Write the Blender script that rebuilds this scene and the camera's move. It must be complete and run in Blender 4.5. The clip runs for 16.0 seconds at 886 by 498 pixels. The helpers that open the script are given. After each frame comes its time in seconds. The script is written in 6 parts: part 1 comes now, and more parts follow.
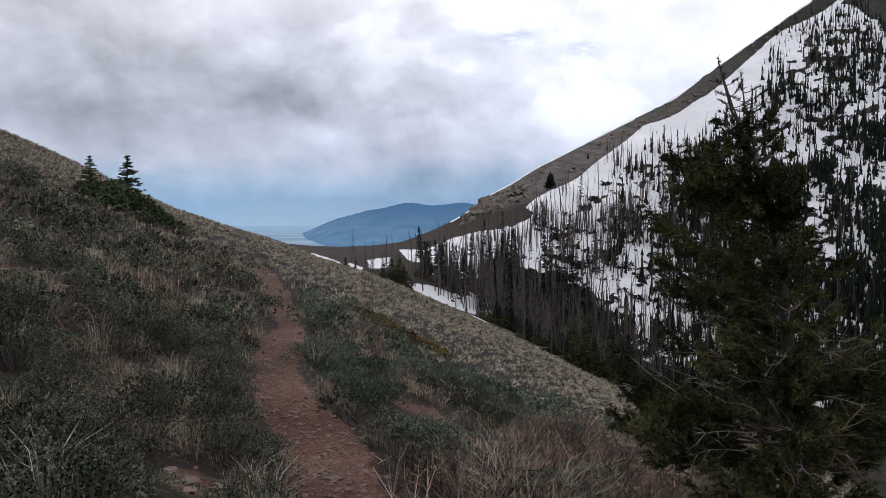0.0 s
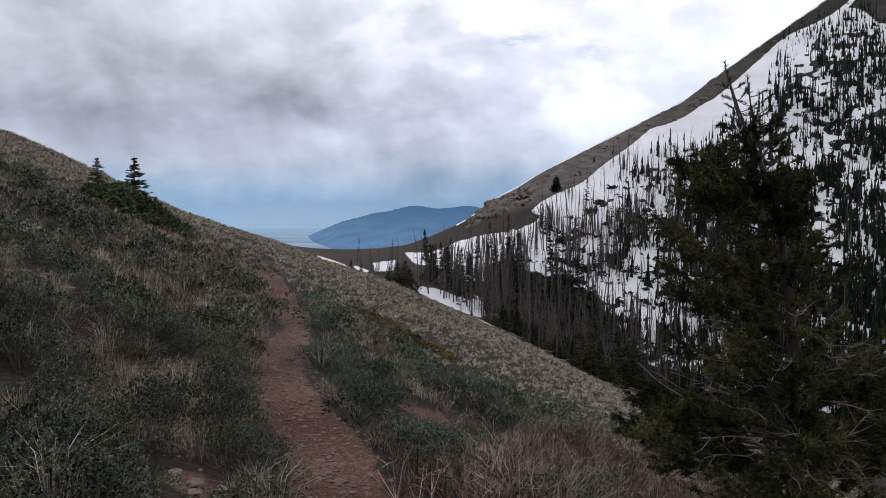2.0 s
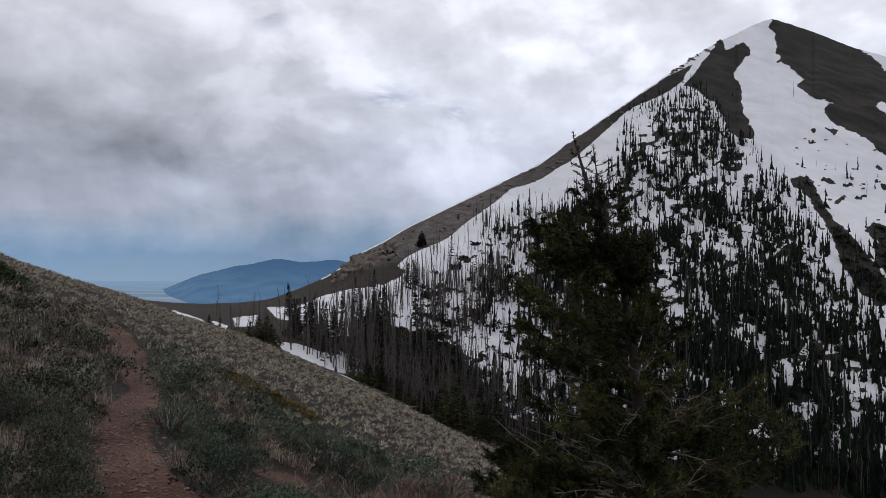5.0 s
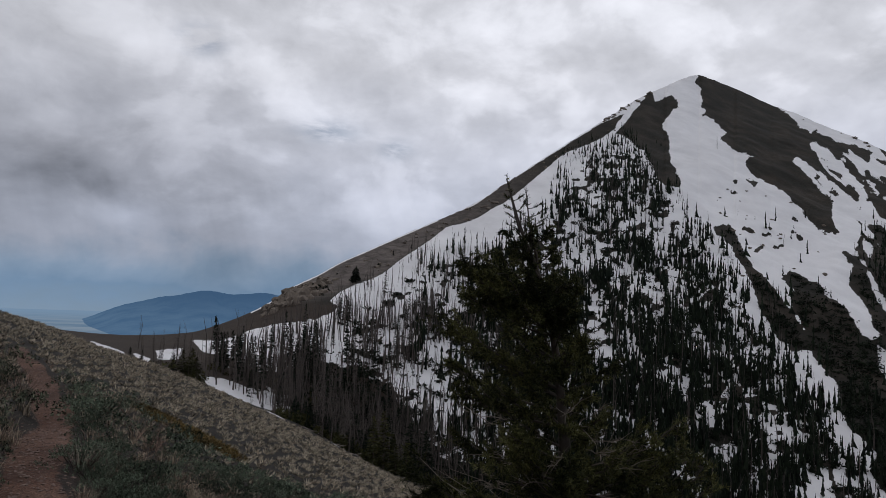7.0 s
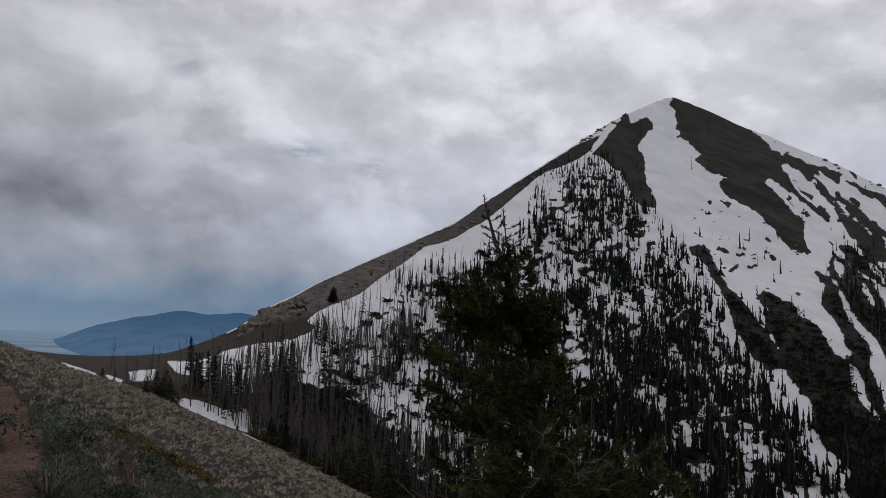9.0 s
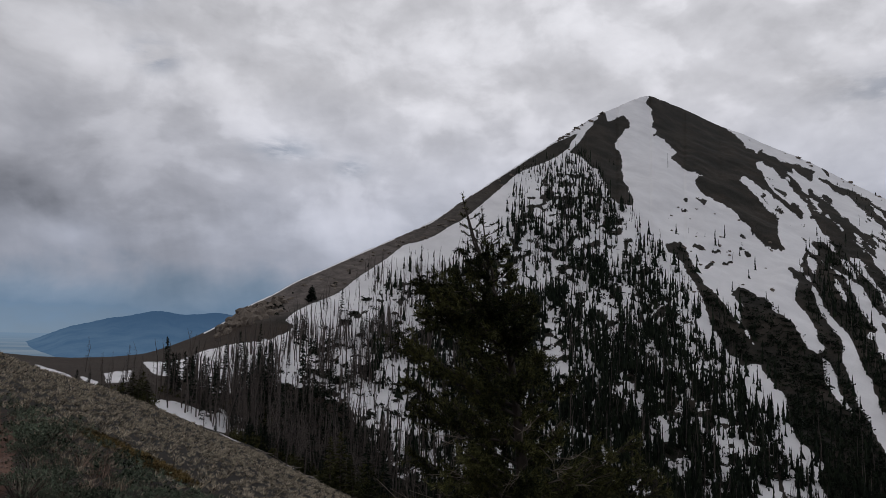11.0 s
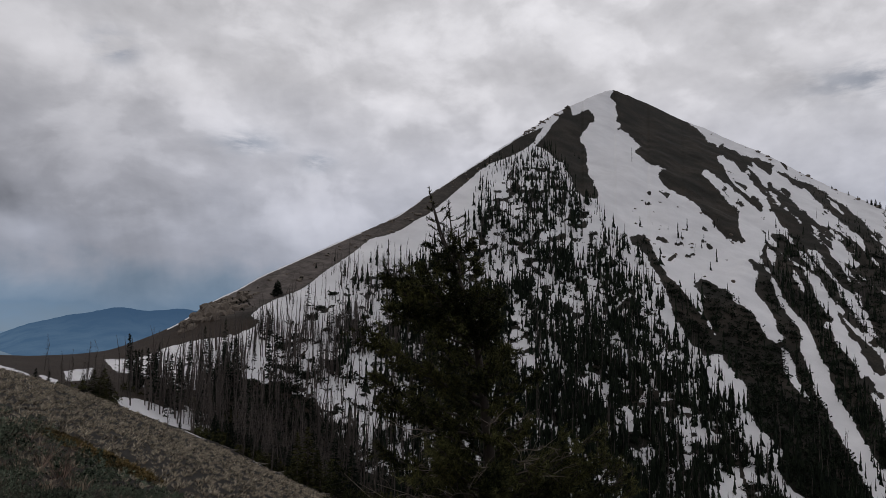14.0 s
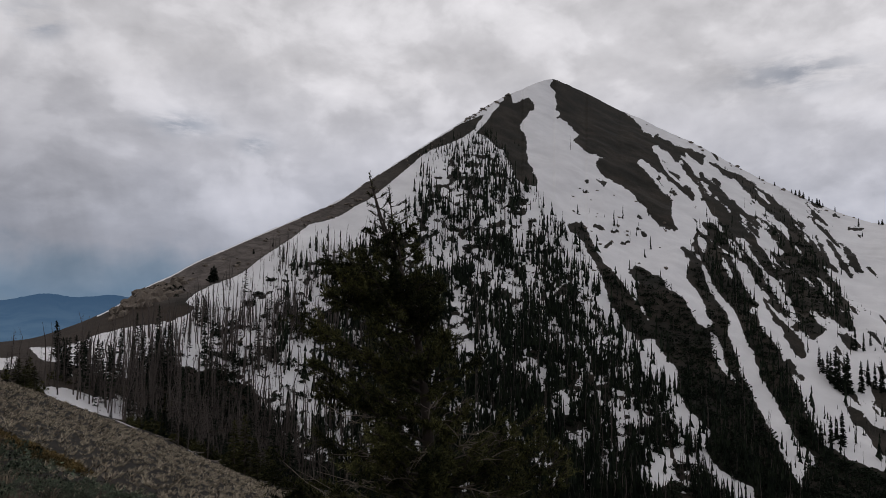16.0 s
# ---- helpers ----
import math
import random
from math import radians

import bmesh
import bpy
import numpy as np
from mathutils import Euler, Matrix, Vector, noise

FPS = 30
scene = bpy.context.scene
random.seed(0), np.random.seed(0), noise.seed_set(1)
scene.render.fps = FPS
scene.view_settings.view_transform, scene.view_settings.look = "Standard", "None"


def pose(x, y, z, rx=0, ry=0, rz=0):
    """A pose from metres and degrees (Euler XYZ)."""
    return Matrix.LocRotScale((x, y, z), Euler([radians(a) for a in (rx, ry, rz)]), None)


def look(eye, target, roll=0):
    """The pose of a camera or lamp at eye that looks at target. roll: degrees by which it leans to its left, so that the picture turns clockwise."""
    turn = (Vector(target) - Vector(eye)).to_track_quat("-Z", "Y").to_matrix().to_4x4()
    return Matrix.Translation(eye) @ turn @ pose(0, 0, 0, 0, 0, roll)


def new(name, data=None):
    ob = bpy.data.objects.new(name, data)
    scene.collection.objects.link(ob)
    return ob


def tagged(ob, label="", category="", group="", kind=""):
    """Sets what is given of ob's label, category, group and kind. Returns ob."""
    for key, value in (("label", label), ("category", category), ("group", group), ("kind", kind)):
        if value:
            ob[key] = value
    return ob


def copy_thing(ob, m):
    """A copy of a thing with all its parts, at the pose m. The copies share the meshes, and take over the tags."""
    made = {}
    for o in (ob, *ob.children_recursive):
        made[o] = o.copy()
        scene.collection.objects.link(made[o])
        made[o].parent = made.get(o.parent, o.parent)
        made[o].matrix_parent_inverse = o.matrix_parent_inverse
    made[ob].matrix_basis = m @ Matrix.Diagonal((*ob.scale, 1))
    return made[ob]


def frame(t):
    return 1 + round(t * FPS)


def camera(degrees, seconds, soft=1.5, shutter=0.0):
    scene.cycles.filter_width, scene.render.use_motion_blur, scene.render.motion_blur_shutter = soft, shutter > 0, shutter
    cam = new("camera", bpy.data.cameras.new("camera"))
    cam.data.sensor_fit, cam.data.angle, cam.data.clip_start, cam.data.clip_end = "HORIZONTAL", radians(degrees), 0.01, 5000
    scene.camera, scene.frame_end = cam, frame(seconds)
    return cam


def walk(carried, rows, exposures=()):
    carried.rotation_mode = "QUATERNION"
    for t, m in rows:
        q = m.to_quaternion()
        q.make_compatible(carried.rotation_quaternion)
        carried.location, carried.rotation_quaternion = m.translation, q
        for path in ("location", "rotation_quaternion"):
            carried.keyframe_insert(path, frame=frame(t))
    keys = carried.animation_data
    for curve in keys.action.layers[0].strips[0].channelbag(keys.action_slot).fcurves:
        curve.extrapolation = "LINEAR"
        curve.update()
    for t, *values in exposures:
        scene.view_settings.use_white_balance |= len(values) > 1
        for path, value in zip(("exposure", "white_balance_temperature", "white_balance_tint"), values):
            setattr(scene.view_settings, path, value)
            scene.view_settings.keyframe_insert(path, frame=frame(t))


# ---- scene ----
cam = camera(62.57, 16.0, soft=0.5)

# the filmer stands on the trail and turns to the right: seconds, step aside, eye height, bearing, tilt, lean
PATH = [
    (0, 0.000, 1.600, 0.00, -3.00, -0.00),
    (0.5, 0.001, 1.600, -0.12, -3.75, 0.27),
    (1, 0.001, 1.601, -0.10, -3.56, 0.28),
    (1.5, 0.002, 1.601, -0.55, -2.83, 0.08),
    (2, 0.002, 1.602, -0.44, -2.76, 0.19),
    (2.5, 0.003, 1.602, 0.66, -1.86, 0.60),
    (3, 0.011, 1.608, 2.53, -1.30, 0.35),
    (3.5, 0.019, 1.614, 3.13, -0.78, 0.16),
    (4, 0.026, 1.619, 4.46, 0.24, 0.18),
    (4.5, 0.033, 1.624, 6.59, 1.19, 0.03),
    (5, 0.040, 1.629, 10.02, 1.62, 0.83),
    (7.5, 0.059, 1.643, 15.69, 5.36, 2.48),
    (8, 0.060, 1.644, 16.34, 5.89, 2.70),
    (8.5, 0.061, 1.644, 16.03, 6.19, 2.35),
    (9, 0.062, 1.645, 16.74, 6.27, 2.17),
    (11.5, 0.062, 1.645, 18.54, 6.24, 1.72),
    (12, 0.062, 1.645, 18.72, 6.47, 1.69),
    (12.5, 0.062, 1.645, 19.02, 6.61, 1.56),
    (13, 0.062, 1.645, 19.32, 6.48, 1.69),
    (13.5, 0.062, 1.645, 20.09, 5.55, 1.18),
    (14, 0.062, 1.645, 21.05, 5.76, 1.15),
    (14.5, 0.062, 1.645, 22.42, 5.31, 0.44),
    (15, 0.062, 1.645, 22.72, 5.16, 0.65),
    (15.5, 0.062, 1.645, 23.90, 4.91, 0.79),
    (16, 0.062, 1.645, 25.77, 4.76, 1.03),
]


def aim(step, eye, bearing, tilt, lean):
    b, e = radians(bearing), radians(tilt)
    start = Vector((step, 0, eye))
    return look(start, start + Vector((math.sin(b) * math.cos(e), math.cos(b) * math.cos(e), math.sin(e))), lean)


EXPOSURES = [(0.0, 0.10, 6350, 11), (2.5, 0.0, 6330, 11), (3.5, -0.17, 6310, 11), (5.0, -0.37, 6300, 11), (7.5, -0.72, 6430, 10.5), (9.0, -0.80, 6500, 11), (13.0, -0.86, 6620, 11), (16.0, -0.84, 6750, 11.5)]
walk(cam, [(t, aim(*row)) for t, *row in PATH], EXPOSURES)

# ---- sky, sun ----
EYE = 1.6
world = bpy.data.worlds.new("overcast_sky")
scene.world = world
world.use_nodes = True
wt = world.node_tree
wt.nodes.clear()


class Graph:
    """Short calls for node trees."""

    def __init__(self, tree):
        self.tree = tree

    def node(self, kind):
        return self.tree.nodes.new(kind)

    def put(self, socket, value):
        if isinstance(value, bpy.types.NodeSocket):
            self.tree.links.new(value, socket)
        else:
            socket.default_value = value

    def math(self, op, a, b=0.0, c=0.0, clamp=False):
        n = self.node("ShaderNodeMath")
        n.operation, n.use_clamp = op, clamp
        for i, v in enumerate((a, b, c)):
            self.put(n.inputs[i], v)
        return n.outputs[0]

    def mix(self, factor, a, b, blend="MIX"):
        n = self.node("ShaderNodeMix")
        n.data_type, n.blend_type = "RGBA", blend
        self.put(n.inputs[0], factor)
        for i, v in ((6, a), (7, b)):
            self.put(n.inputs[i], v if isinstance(v, bpy.types.NodeSocket) else (*v, 1))
        return n.outputs[2]

    def ramp(self, value, stops, interpolation="LINEAR"):
        n = self.node("ShaderNodeValToRGB")
        n.color_ramp.interpolation = interpolation
        els = n.color_ramp.elements
        while len(els) < len(stops):
            els.new(0.5)
        for el, (pos, col) in zip(els, stops):
            el.position = pos
            el.color = (*col, 1) if len(col) == 3 else col
        self.put(n.inputs[0], value)
        return n.outputs[0]

    def noise(self, vector, scale, detail=4.0, rough=0.55, distortion=0.0):
        n = self.node("ShaderNodeTexNoise")
        if vector is not None:
            self.put(n.inputs["Vector"], vector)
        n.inputs["Scale"].default_value = scale
        n.inputs["Detail"].default_value = detail
        n.inputs["Roughness"].default_value = rough
        n.inputs["Distortion"].default_value = distortion
        return n.outputs["Fac"]

    def combine(self, x, y, z):
        n = self.node("ShaderNodeCombineXYZ")
        for i, v in enumerate((x, y, z)):
            self.put(n.inputs[i], v)
        return n.outputs[0]

    def smooth(self, value, low, high):
        n = self.node("ShaderNodeMapRange")
        n.interpolation_type = "SMOOTHSTEP"
        self.put(n.inputs[0], value)
        n.inputs[1].default_value, n.inputs[2].default_value = low, high
        return n.outputs[0]


def grey(v):
    return (v, v, v)


g = Graph(wt)
SUN_RISE, SUN_TURN = 48, -60
way = g.node("ShaderNodeTexCoord").outputs["Generated"]
split = g.node("ShaderNodeSeparateXYZ")
g.put(split.inputs[0], way)
dx, dy, dz = split.outputs
bearing = g.math("MULTIPLY", g.math("ARCTAN2", dx, dy), 57.2958)
rise = g.math("MULTIPLY", g.math("ARCSINE", dz), 57.2958)
flat = g.math("ADD", g.math("MAXIMUM", dz, 0.0), 0.22)
deck = g.combine(g.math("DIVIDE", dx, flat), g.math("DIVIDE", dy, flat), g.math("MULTIPLY", dz, 2.0))
billow = g.noise(deck, 1.3, 7, 0.52, 0.2)


def puff(right, up):
    """Heaped cloud, and the same a little aside, for the light on its heads."""
    return g.noise(g.combine(g.math("MULTIPLY_ADD", bearing, 0.070, 0.070 * right), g.math("MULTIPLY_ADD", rise, 0.105, 0.105 * up), 3.7), 1.9, 6, 0.52, 0.2)


puffs = puff(0, 0)
lit = g.math("SUBTRACT", puffs, puff(0.5, 1.7))
wisps = g.noise(g.combine(g.math("MULTIPLY", bearing, 0.09), g.math("MULTIPLY", rise, 0.3), 8.1), 2.2, 6, 0.6, 0.3)
# rounded cloud heads: cells of a warped pattern, large to small
curl = g.noise(g.combine(g.math("MULTIPLY", bearing, 0.07), g.math("MULTIPLY", rise, 0.10), 5.2), 2.0, 5, 0.6)
cells = g.node("ShaderNodeTexVoronoi")
cells.feature, cells.distance = "SMOOTH_F1", "EUCLIDEAN"
cells.normalize = True
g.put(cells.inputs["Vector"], g.combine(g.math("MULTIPLY_ADD", curl, 0.55, g.math("MULTIPLY", bearing, 0.050)),
                                        g.math("MULTIPLY_ADD", curl, 0.40, g.math("MULTIPLY", rise, 0.085)), 2.4))
cells.inputs["Scale"].default_value, cells.inputs["Detail"].default_value = 2.2, 3.5
cells.inputs["Roughness"].default_value, cells.inputs["Smoothness"].default_value = 0.62, 0.35
heads = cells.outputs["Distance"]
# the rain-blue band over the plain, and the grey deck above it
warp = g.math("ADD", rise, g.math("MULTIPLY", g.math("SUBTRACT", puffs, 0.5), 7.0))
base = g.ramp(g.math("MULTIPLY_ADD", warp, 1 / 60, 0.1), [
    (0.0, (0.30, 0.42, 0.56)), (0.075, (0.33, 0.46, 0.61)), (0.113, (0.27, 0.42, 0.62)), (0.140, (0.36, 0.49, 0.67)),
    (0.174, (0.575, 0.62, 0.745)), (0.27, (0.665, 0.69, 0.785)), (0.40, (0.82, 0.83, 0.89)), (0.6, (0.88, 0.89, 0.94)),
    (1.0, (0.78, 0.80, 0.84))])


def blob(b, e, wide, high):
    u = g.math("DIVIDE", g.math("SUBTRACT", bearing, b), wide)
    v = g.math("DIVIDE", g.math("SUBTRACT", rise, e), high)
    d = g.math("ADD", g.math("MULTIPLY", u, u), g.math("MULTIPLY", v, v))
    return g.math("EXPONENT", g.math("MULTIPLY", d, -1.0))


# storm cloud, rain shaft, bright breaks: bearing, rise, width, height, weight
CLOUDS = [(-23, 10, 15, 4.6, -0.34), (-11, 9, 6, 3.0, -0.16), (-31, 14, 9, 4, -0.12), (-26, 5.5, 9, 2.6, -0.20), (-2.5, 6.5, 3.6, 7, -0.16),
          (-8.6, 5.9, 2.0, 0.9, 0.26), (4.5, 14, 3.5, 2.2, 0.14), (-4, 17, 9, 4, 0.15), (14, 12, 7, 4, 0.05),
          (50, 17.5, 9, 1.6, -0.10), (1, 2.5, 7, 2.2, -0.10), (-15, 3.0, 8, 1.6, -0.06), (20, 7.5, 7, 3, -0.06)]
light = 1.0
for cb, ce, cw, ch, weight in CLOUDS:
    light = g.math("MULTIPLY_ADD", blob(cb, ce, cw, ch), weight, light)
light = g.math("MULTIPLY_ADD", g.math("SUBTRACT", billow, 0.47), 0.14, light)
light = g.math("MULTIPLY_ADD", g.math("MULTIPLY", g.math("SUBTRACT", 0.35, heads), g.smooth(rise, 2.5, 8.0)), 0.75, light)
light = g.math("MULTIPLY_ADD", g.math("SUBTRACT", puffs, 0.5), 0.55, light)
heaps = g.math("MULTIPLY", g.smooth(puffs, 0.48, 0.58), g.math("MULTIPLY", g.smooth(rise, 4.0, 9.0), g.smooth(bearing, -22.0, -4.0)))
light = g.math("MULTIPLY_ADD", heaps, 0.09, light)
light = g.math("MULTIPLY_ADD", g.math("MULTIPLY", lit, g.smooth(rise, 3.0, 7.0)), 0.42, light)
light = g.math("MULTIPLY_ADD", g.math("SUBTRACT", wisps, 0.5), 0.06, light)
# thinner cloud, and so more light, towards the mountain; soft rain columns under the storm cloud
open_side = g.smooth(g.math("MULTIPLY_ADD", dx, 0.94, g.math("MULTIPLY", dy, 0.34)), 0.2, 0.62)
light = g.math("MULTIPLY", light, g.math("MULTIPLY_ADD", g.math("MULTIPLY", open_side, g.smooth(rise, 1.0, 9.0)), 0.27, 1.0))
columns = g.noise(g.combine(g.math("MULTIPLY_ADD", rise, 0.05, g.math("MULTIPLY", bearing, 0.20)), 0.0, 1.3), 1.5, 4, 0.5)
under = g.math("MULTIPLY", g.smooth(rise, 0.5, 4.0), g.math("SUBTRACT", 1.0, g.smooth(rise, 7.0, 13.0)))
light = g.math("MULTIPLY_ADD", g.math("MULTIPLY", g.math("SUBTRACT", columns, 0.5), under), 0.42, light)
cloud = g.mix(1.0, base, g.combine(light, light, light), "MULTIPLY")
sky = g.node("ShaderNodeTexSky")
sky.sky_type, sky.sun_disc, sky.sun_elevation, sky.sun_rotation = "NISHITA", False, radians(SUN_RISE), radians(SUN_TURN)
clear = g.mix(1.0, sky.outputs[0], (0.085, 0.085, 0.085), "MULTIPLY")
gap = 0.03
for cb, ce, cw, ch in ((-4.2, 18.9, 1.7, 1.0), (5.6, 13.3, 2.4, 0.8), (11, 12.2, 1.2, 0.7), (-9, 23, 3, 1.2), (52, 17, 4, 1.2)):
    gap = g.math("MULTIPLY_ADD", g.math("MULTIPLY", blob(cb, ce, cw, ch), g.smooth(wisps, 0.35, 0.6)), 0.55, gap)
back = g.node("ShaderNodeBackground")
g.put(back.inputs[0], g.mix(gap, cloud, clear))
back.inputs[1].default_value = 1.0
g.put(g.node("ShaderNodeOutputWorld").inputs[0], back.outputs[0])

sun = new("sun", bpy.data.lights.new("sun", "SUN"))
sun.data.energy, sun.data.angle, sun.data.color = 0.5, radians(20), (1.0, 0.96, 0.9)
a, e = radians(SUN_TURN), radians(SUN_RISE)
sun.matrix_world = look((0, 0, 50), (-math.sin(a) * math.cos(e), -math.cos(a) * math.cos(e), 50 - math.sin(e)))


# ---- materials ----
def material(name):
    m = bpy.data.materials.new(name)
    m.use_nodes = True
    gr = Graph(m.node_tree)
    return m, gr, m.node_tree.nodes["Principled BSDF"]


def bump(gr, shader, height, strength, distance):
    n = gr.node("ShaderNodeBump")
    n.inputs["Strength"].default_value, n.inputs["Distance"].default_value = strength, distance
    gr.put(n.inputs["Height"], height)
    gr.put(shader.inputs["Normal"], n.outputs[0])


def where(gr):
    return gr.node("ShaderNodeNewGeometry").outputs["Position"]


def attribute(gr, name):
    n = gr.node("ShaderNodeAttribute")
    n.attribute_name = name
    return n.outputs["Fac"]


def ground_material():
    m, gr, s = material("mountain_ground")
    p = where(gr)
    fine, mid, wide = gr.noise(p, 9, 6, 0.65), gr.noise(p, 0.7, 5, 0.6), gr.noise(p, 0.035, 6, 0.6)
    grit = gr.noise(p, 55, 3, 0.6)
    stones = gr.node("ShaderNodeTexVoronoi")
    gr.put(stones.inputs["Vector"], p)
    stones.inputs["Scale"].default_value = 48
    soil = gr.ramp(fine, [(0.25, (0.006, 0.004, 0.003)), (0.5, (0.017, 0.011, 0.008)), (0.75, (0.055, 0.036, 0.027))])
    path = gr.ramp(gr.math("MULTIPLY_ADD", grit, 0.5, gr.math("MULTIPLY", mid, 0.5)),
                   [(0.3, (0.015, 0.009, 0.006)), (0.5, (0.078, 0.038, 0.026)), (0.68, (0.20, 0.125, 0.092))])
    tint = gr.ramp(stones.outputs["Color"], [(0.1, (0.45, 0.42, 0.40)), (0.6, (1.0, 0.95, 0.92)), (0.95, (1.9, 1.8, 1.75))])
    path = gr.mix(0.55, path, tint, "MULTIPLY")
    scree = gr.ramp(gr.math("MULTIPLY_ADD", wide, 0.65, gr.math("MULTIPLY", mid, 0.35)),
                    [(0.32, (0.007, 0.007, 0.005)), (0.47, (0.015, 0.013, 0.010)), (0.56, (0.026, 0.021, 0.016)), (0.7, (0.056, 0.044, 0.035))])
    tan = gr.ramp(mid, [(0.3, (0.006, 0.005, 0.004)), (0.7, (0.024, 0.018, 0.013))])
    heath = gr.ramp(gr.math("MULTIPLY_ADD", wide, 0.4, gr.math("MULTIPLY", gr.noise(p, 0.25, 6, 0.65), 0.6)), [(0.3, (0.016, 0.011, 0.008)), (0.7, (0.042, 0.029, 0.021))])
    col = gr.mix(attribute(gr, "slope_grass"), soil, tan)
    col = gr.mix(attribute(gr, "rock"), col, scree)
    crack = gr.noise(p, 0.22, 7, 0.7, 0.6)
    cliff = gr.ramp(crack, [(0.34, (0.045, 0.037, 0.034)), (0.48, (0.082, 0.069, 0.063)), (0.68, (0.145, 0.122, 0.112))])
    col = gr.mix(attribute(gr, "cliff"), col, cliff)
    col = gr.mix(attribute(gr, "heath"), col, heath)
    edge = gr.math("ADD", attribute(gr, "trail"), gr.math("MULTIPLY", gr.math("SUBTRACT", gr.noise(p, 4, 4, 0.6), 0.5), 0.9))
    col = gr.mix(gr.smooth(edge, 0.35, 0.6), col, path)
    ragged = gr.math("MULTIPLY_ADD", gr.math("SUBTRACT", gr.noise(p, 0.45, 5, 0.62), 0.5), 0.42, attribute(gr, "snow"))
    ragged = gr.math("MULTIPLY_ADD", gr.math("SUBTRACT", gr.noise(p, 0.09, 4, 0.6), 0.5), 0.22, ragged)
    snowy = gr.smooth(ragged, 0.0, 0.05)
    white = gr.ramp(wide, [(0.3, (0.58, 0.57, 0.59)), (0.7, (0.74, 0.73, 0.75))])
    white = gr.mix(gr.math("MULTIPLY", gr.smooth(mid, 0.55, 0.8), 0.25), white, (0.55, 0.52, 0.52))
    gr.put(s.inputs["Base Color"], gr.mix(snowy, col, white))
    gr.put(s.inputs["Roughness"], gr.math("MULTIPLY_ADD", snowy, -0.25, 0.95))
    s.inputs["Specular IOR Level"].default_value = 0.2
    bump(gr, s, gr.math("ADD", gr.math("MULTIPLY", fine, 0.06), gr.math("MULTIPLY", mid, 0.25)), 0.8, 0.6)
    return m


def foliage(name, dark, pale, scale=3.0, rough=0.75, patch=0.42):
    """Leaves that vary leaf by leaf, plant by plant and over the ground."""
    m, gr, s = material(name)
    geo = gr.node("ShaderNodeNewGeometry")
    info = gr.node("ShaderNodeObjectInfo")
    v = gr.math("MULTIPLY", geo.outputs["Random Per Island"], 0.58)
    ground = gr.smooth(gr.noise(geo.outputs["Position"], scale, 3), 0.3, 0.7)
    v = gr.math("MULTIPLY_ADD", ground, patch, v)
    v = gr.math("MULTIPLY_ADD", info.outputs["Random"], 0.25, v)
    middle = [a * 0.62 + b * 0.38 for a, b in zip(dark, pale)]
    col = gr.ramp(v, [(0.34, dark), (0.70, middle), (1.0, pale)])
    gr.put(s.inputs["Base Color"], col)
    s.inputs["Roughness"].default_value = rough
    s.inputs["Specular IOR Level"].default_value = 0.08
    return m


def bark_material(name, dark, pale, scale=14.0):
    m, gr, s = material(name)
    geo = gr.node("ShaderNodeNewGeometry")
    stretch = gr.node("ShaderNodeMapping")
    gr.put(stretch.inputs["Vector"], geo.outputs["Position"])
    stretch.inputs["Scale"].default_value = (1, 1, 0.25)
    n = gr.noise(stretch.outputs[0], scale, 5, 0.65)
    v = gr.math("MULTIPLY_ADD", geo.outputs["Random Per Island"], 0.35, gr.math("MULTIPLY", n, 0.8))
    gr.put(s.inputs["Base Color"], gr.ramp(v, [(0.25, dark), (0.8, pale)]))
    s.inputs["Roughness"].default_value = 0.9
    bump(gr, s, n, 0.6, 0.02)
    return m


def stone_material():
    m, gr, s = material("pinkish_stone")
    p = where(gr)
    n = gr.noise(p, 12, 6, 0.65)
    info = gr.node("ShaderNodeObjectInfo")
    v = gr.math("MULTIPLY_ADD", info.outputs["Random"], 0.3, gr.math("MULTIPLY", n, 0.75))
    gr.put(s.inputs["Base Color"], gr.ramp(v, [(0.25, (0.06, 0.036, 0.029)), (0.55, (0.15, 0.10, 0.082)), (0.85, (0.30, 0.23, 0.20))]))
    s.inputs["Roughness"].default_value = 0.92
    bump(gr, s, n, 0.7, 0.02)
    return m


def painted_haze_material(name, low, high, scale, fade=None, axis=1, start=2200, stop=4700):
    """Far land whose blue air haze is painted in as a glowing colour."""
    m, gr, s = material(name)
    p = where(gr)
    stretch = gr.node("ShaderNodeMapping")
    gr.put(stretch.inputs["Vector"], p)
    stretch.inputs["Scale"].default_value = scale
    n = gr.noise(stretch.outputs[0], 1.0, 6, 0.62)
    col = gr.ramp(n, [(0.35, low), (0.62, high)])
    # haze grading along one axis, also painted into the colour
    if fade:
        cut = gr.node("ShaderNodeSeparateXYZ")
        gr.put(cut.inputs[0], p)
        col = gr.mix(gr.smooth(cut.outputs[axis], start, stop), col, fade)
    # near-black land; the haze colour glows on its own
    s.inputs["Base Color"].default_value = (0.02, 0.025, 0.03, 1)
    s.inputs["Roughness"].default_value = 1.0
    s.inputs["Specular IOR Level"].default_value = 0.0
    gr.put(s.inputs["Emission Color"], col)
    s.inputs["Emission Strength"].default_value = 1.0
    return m


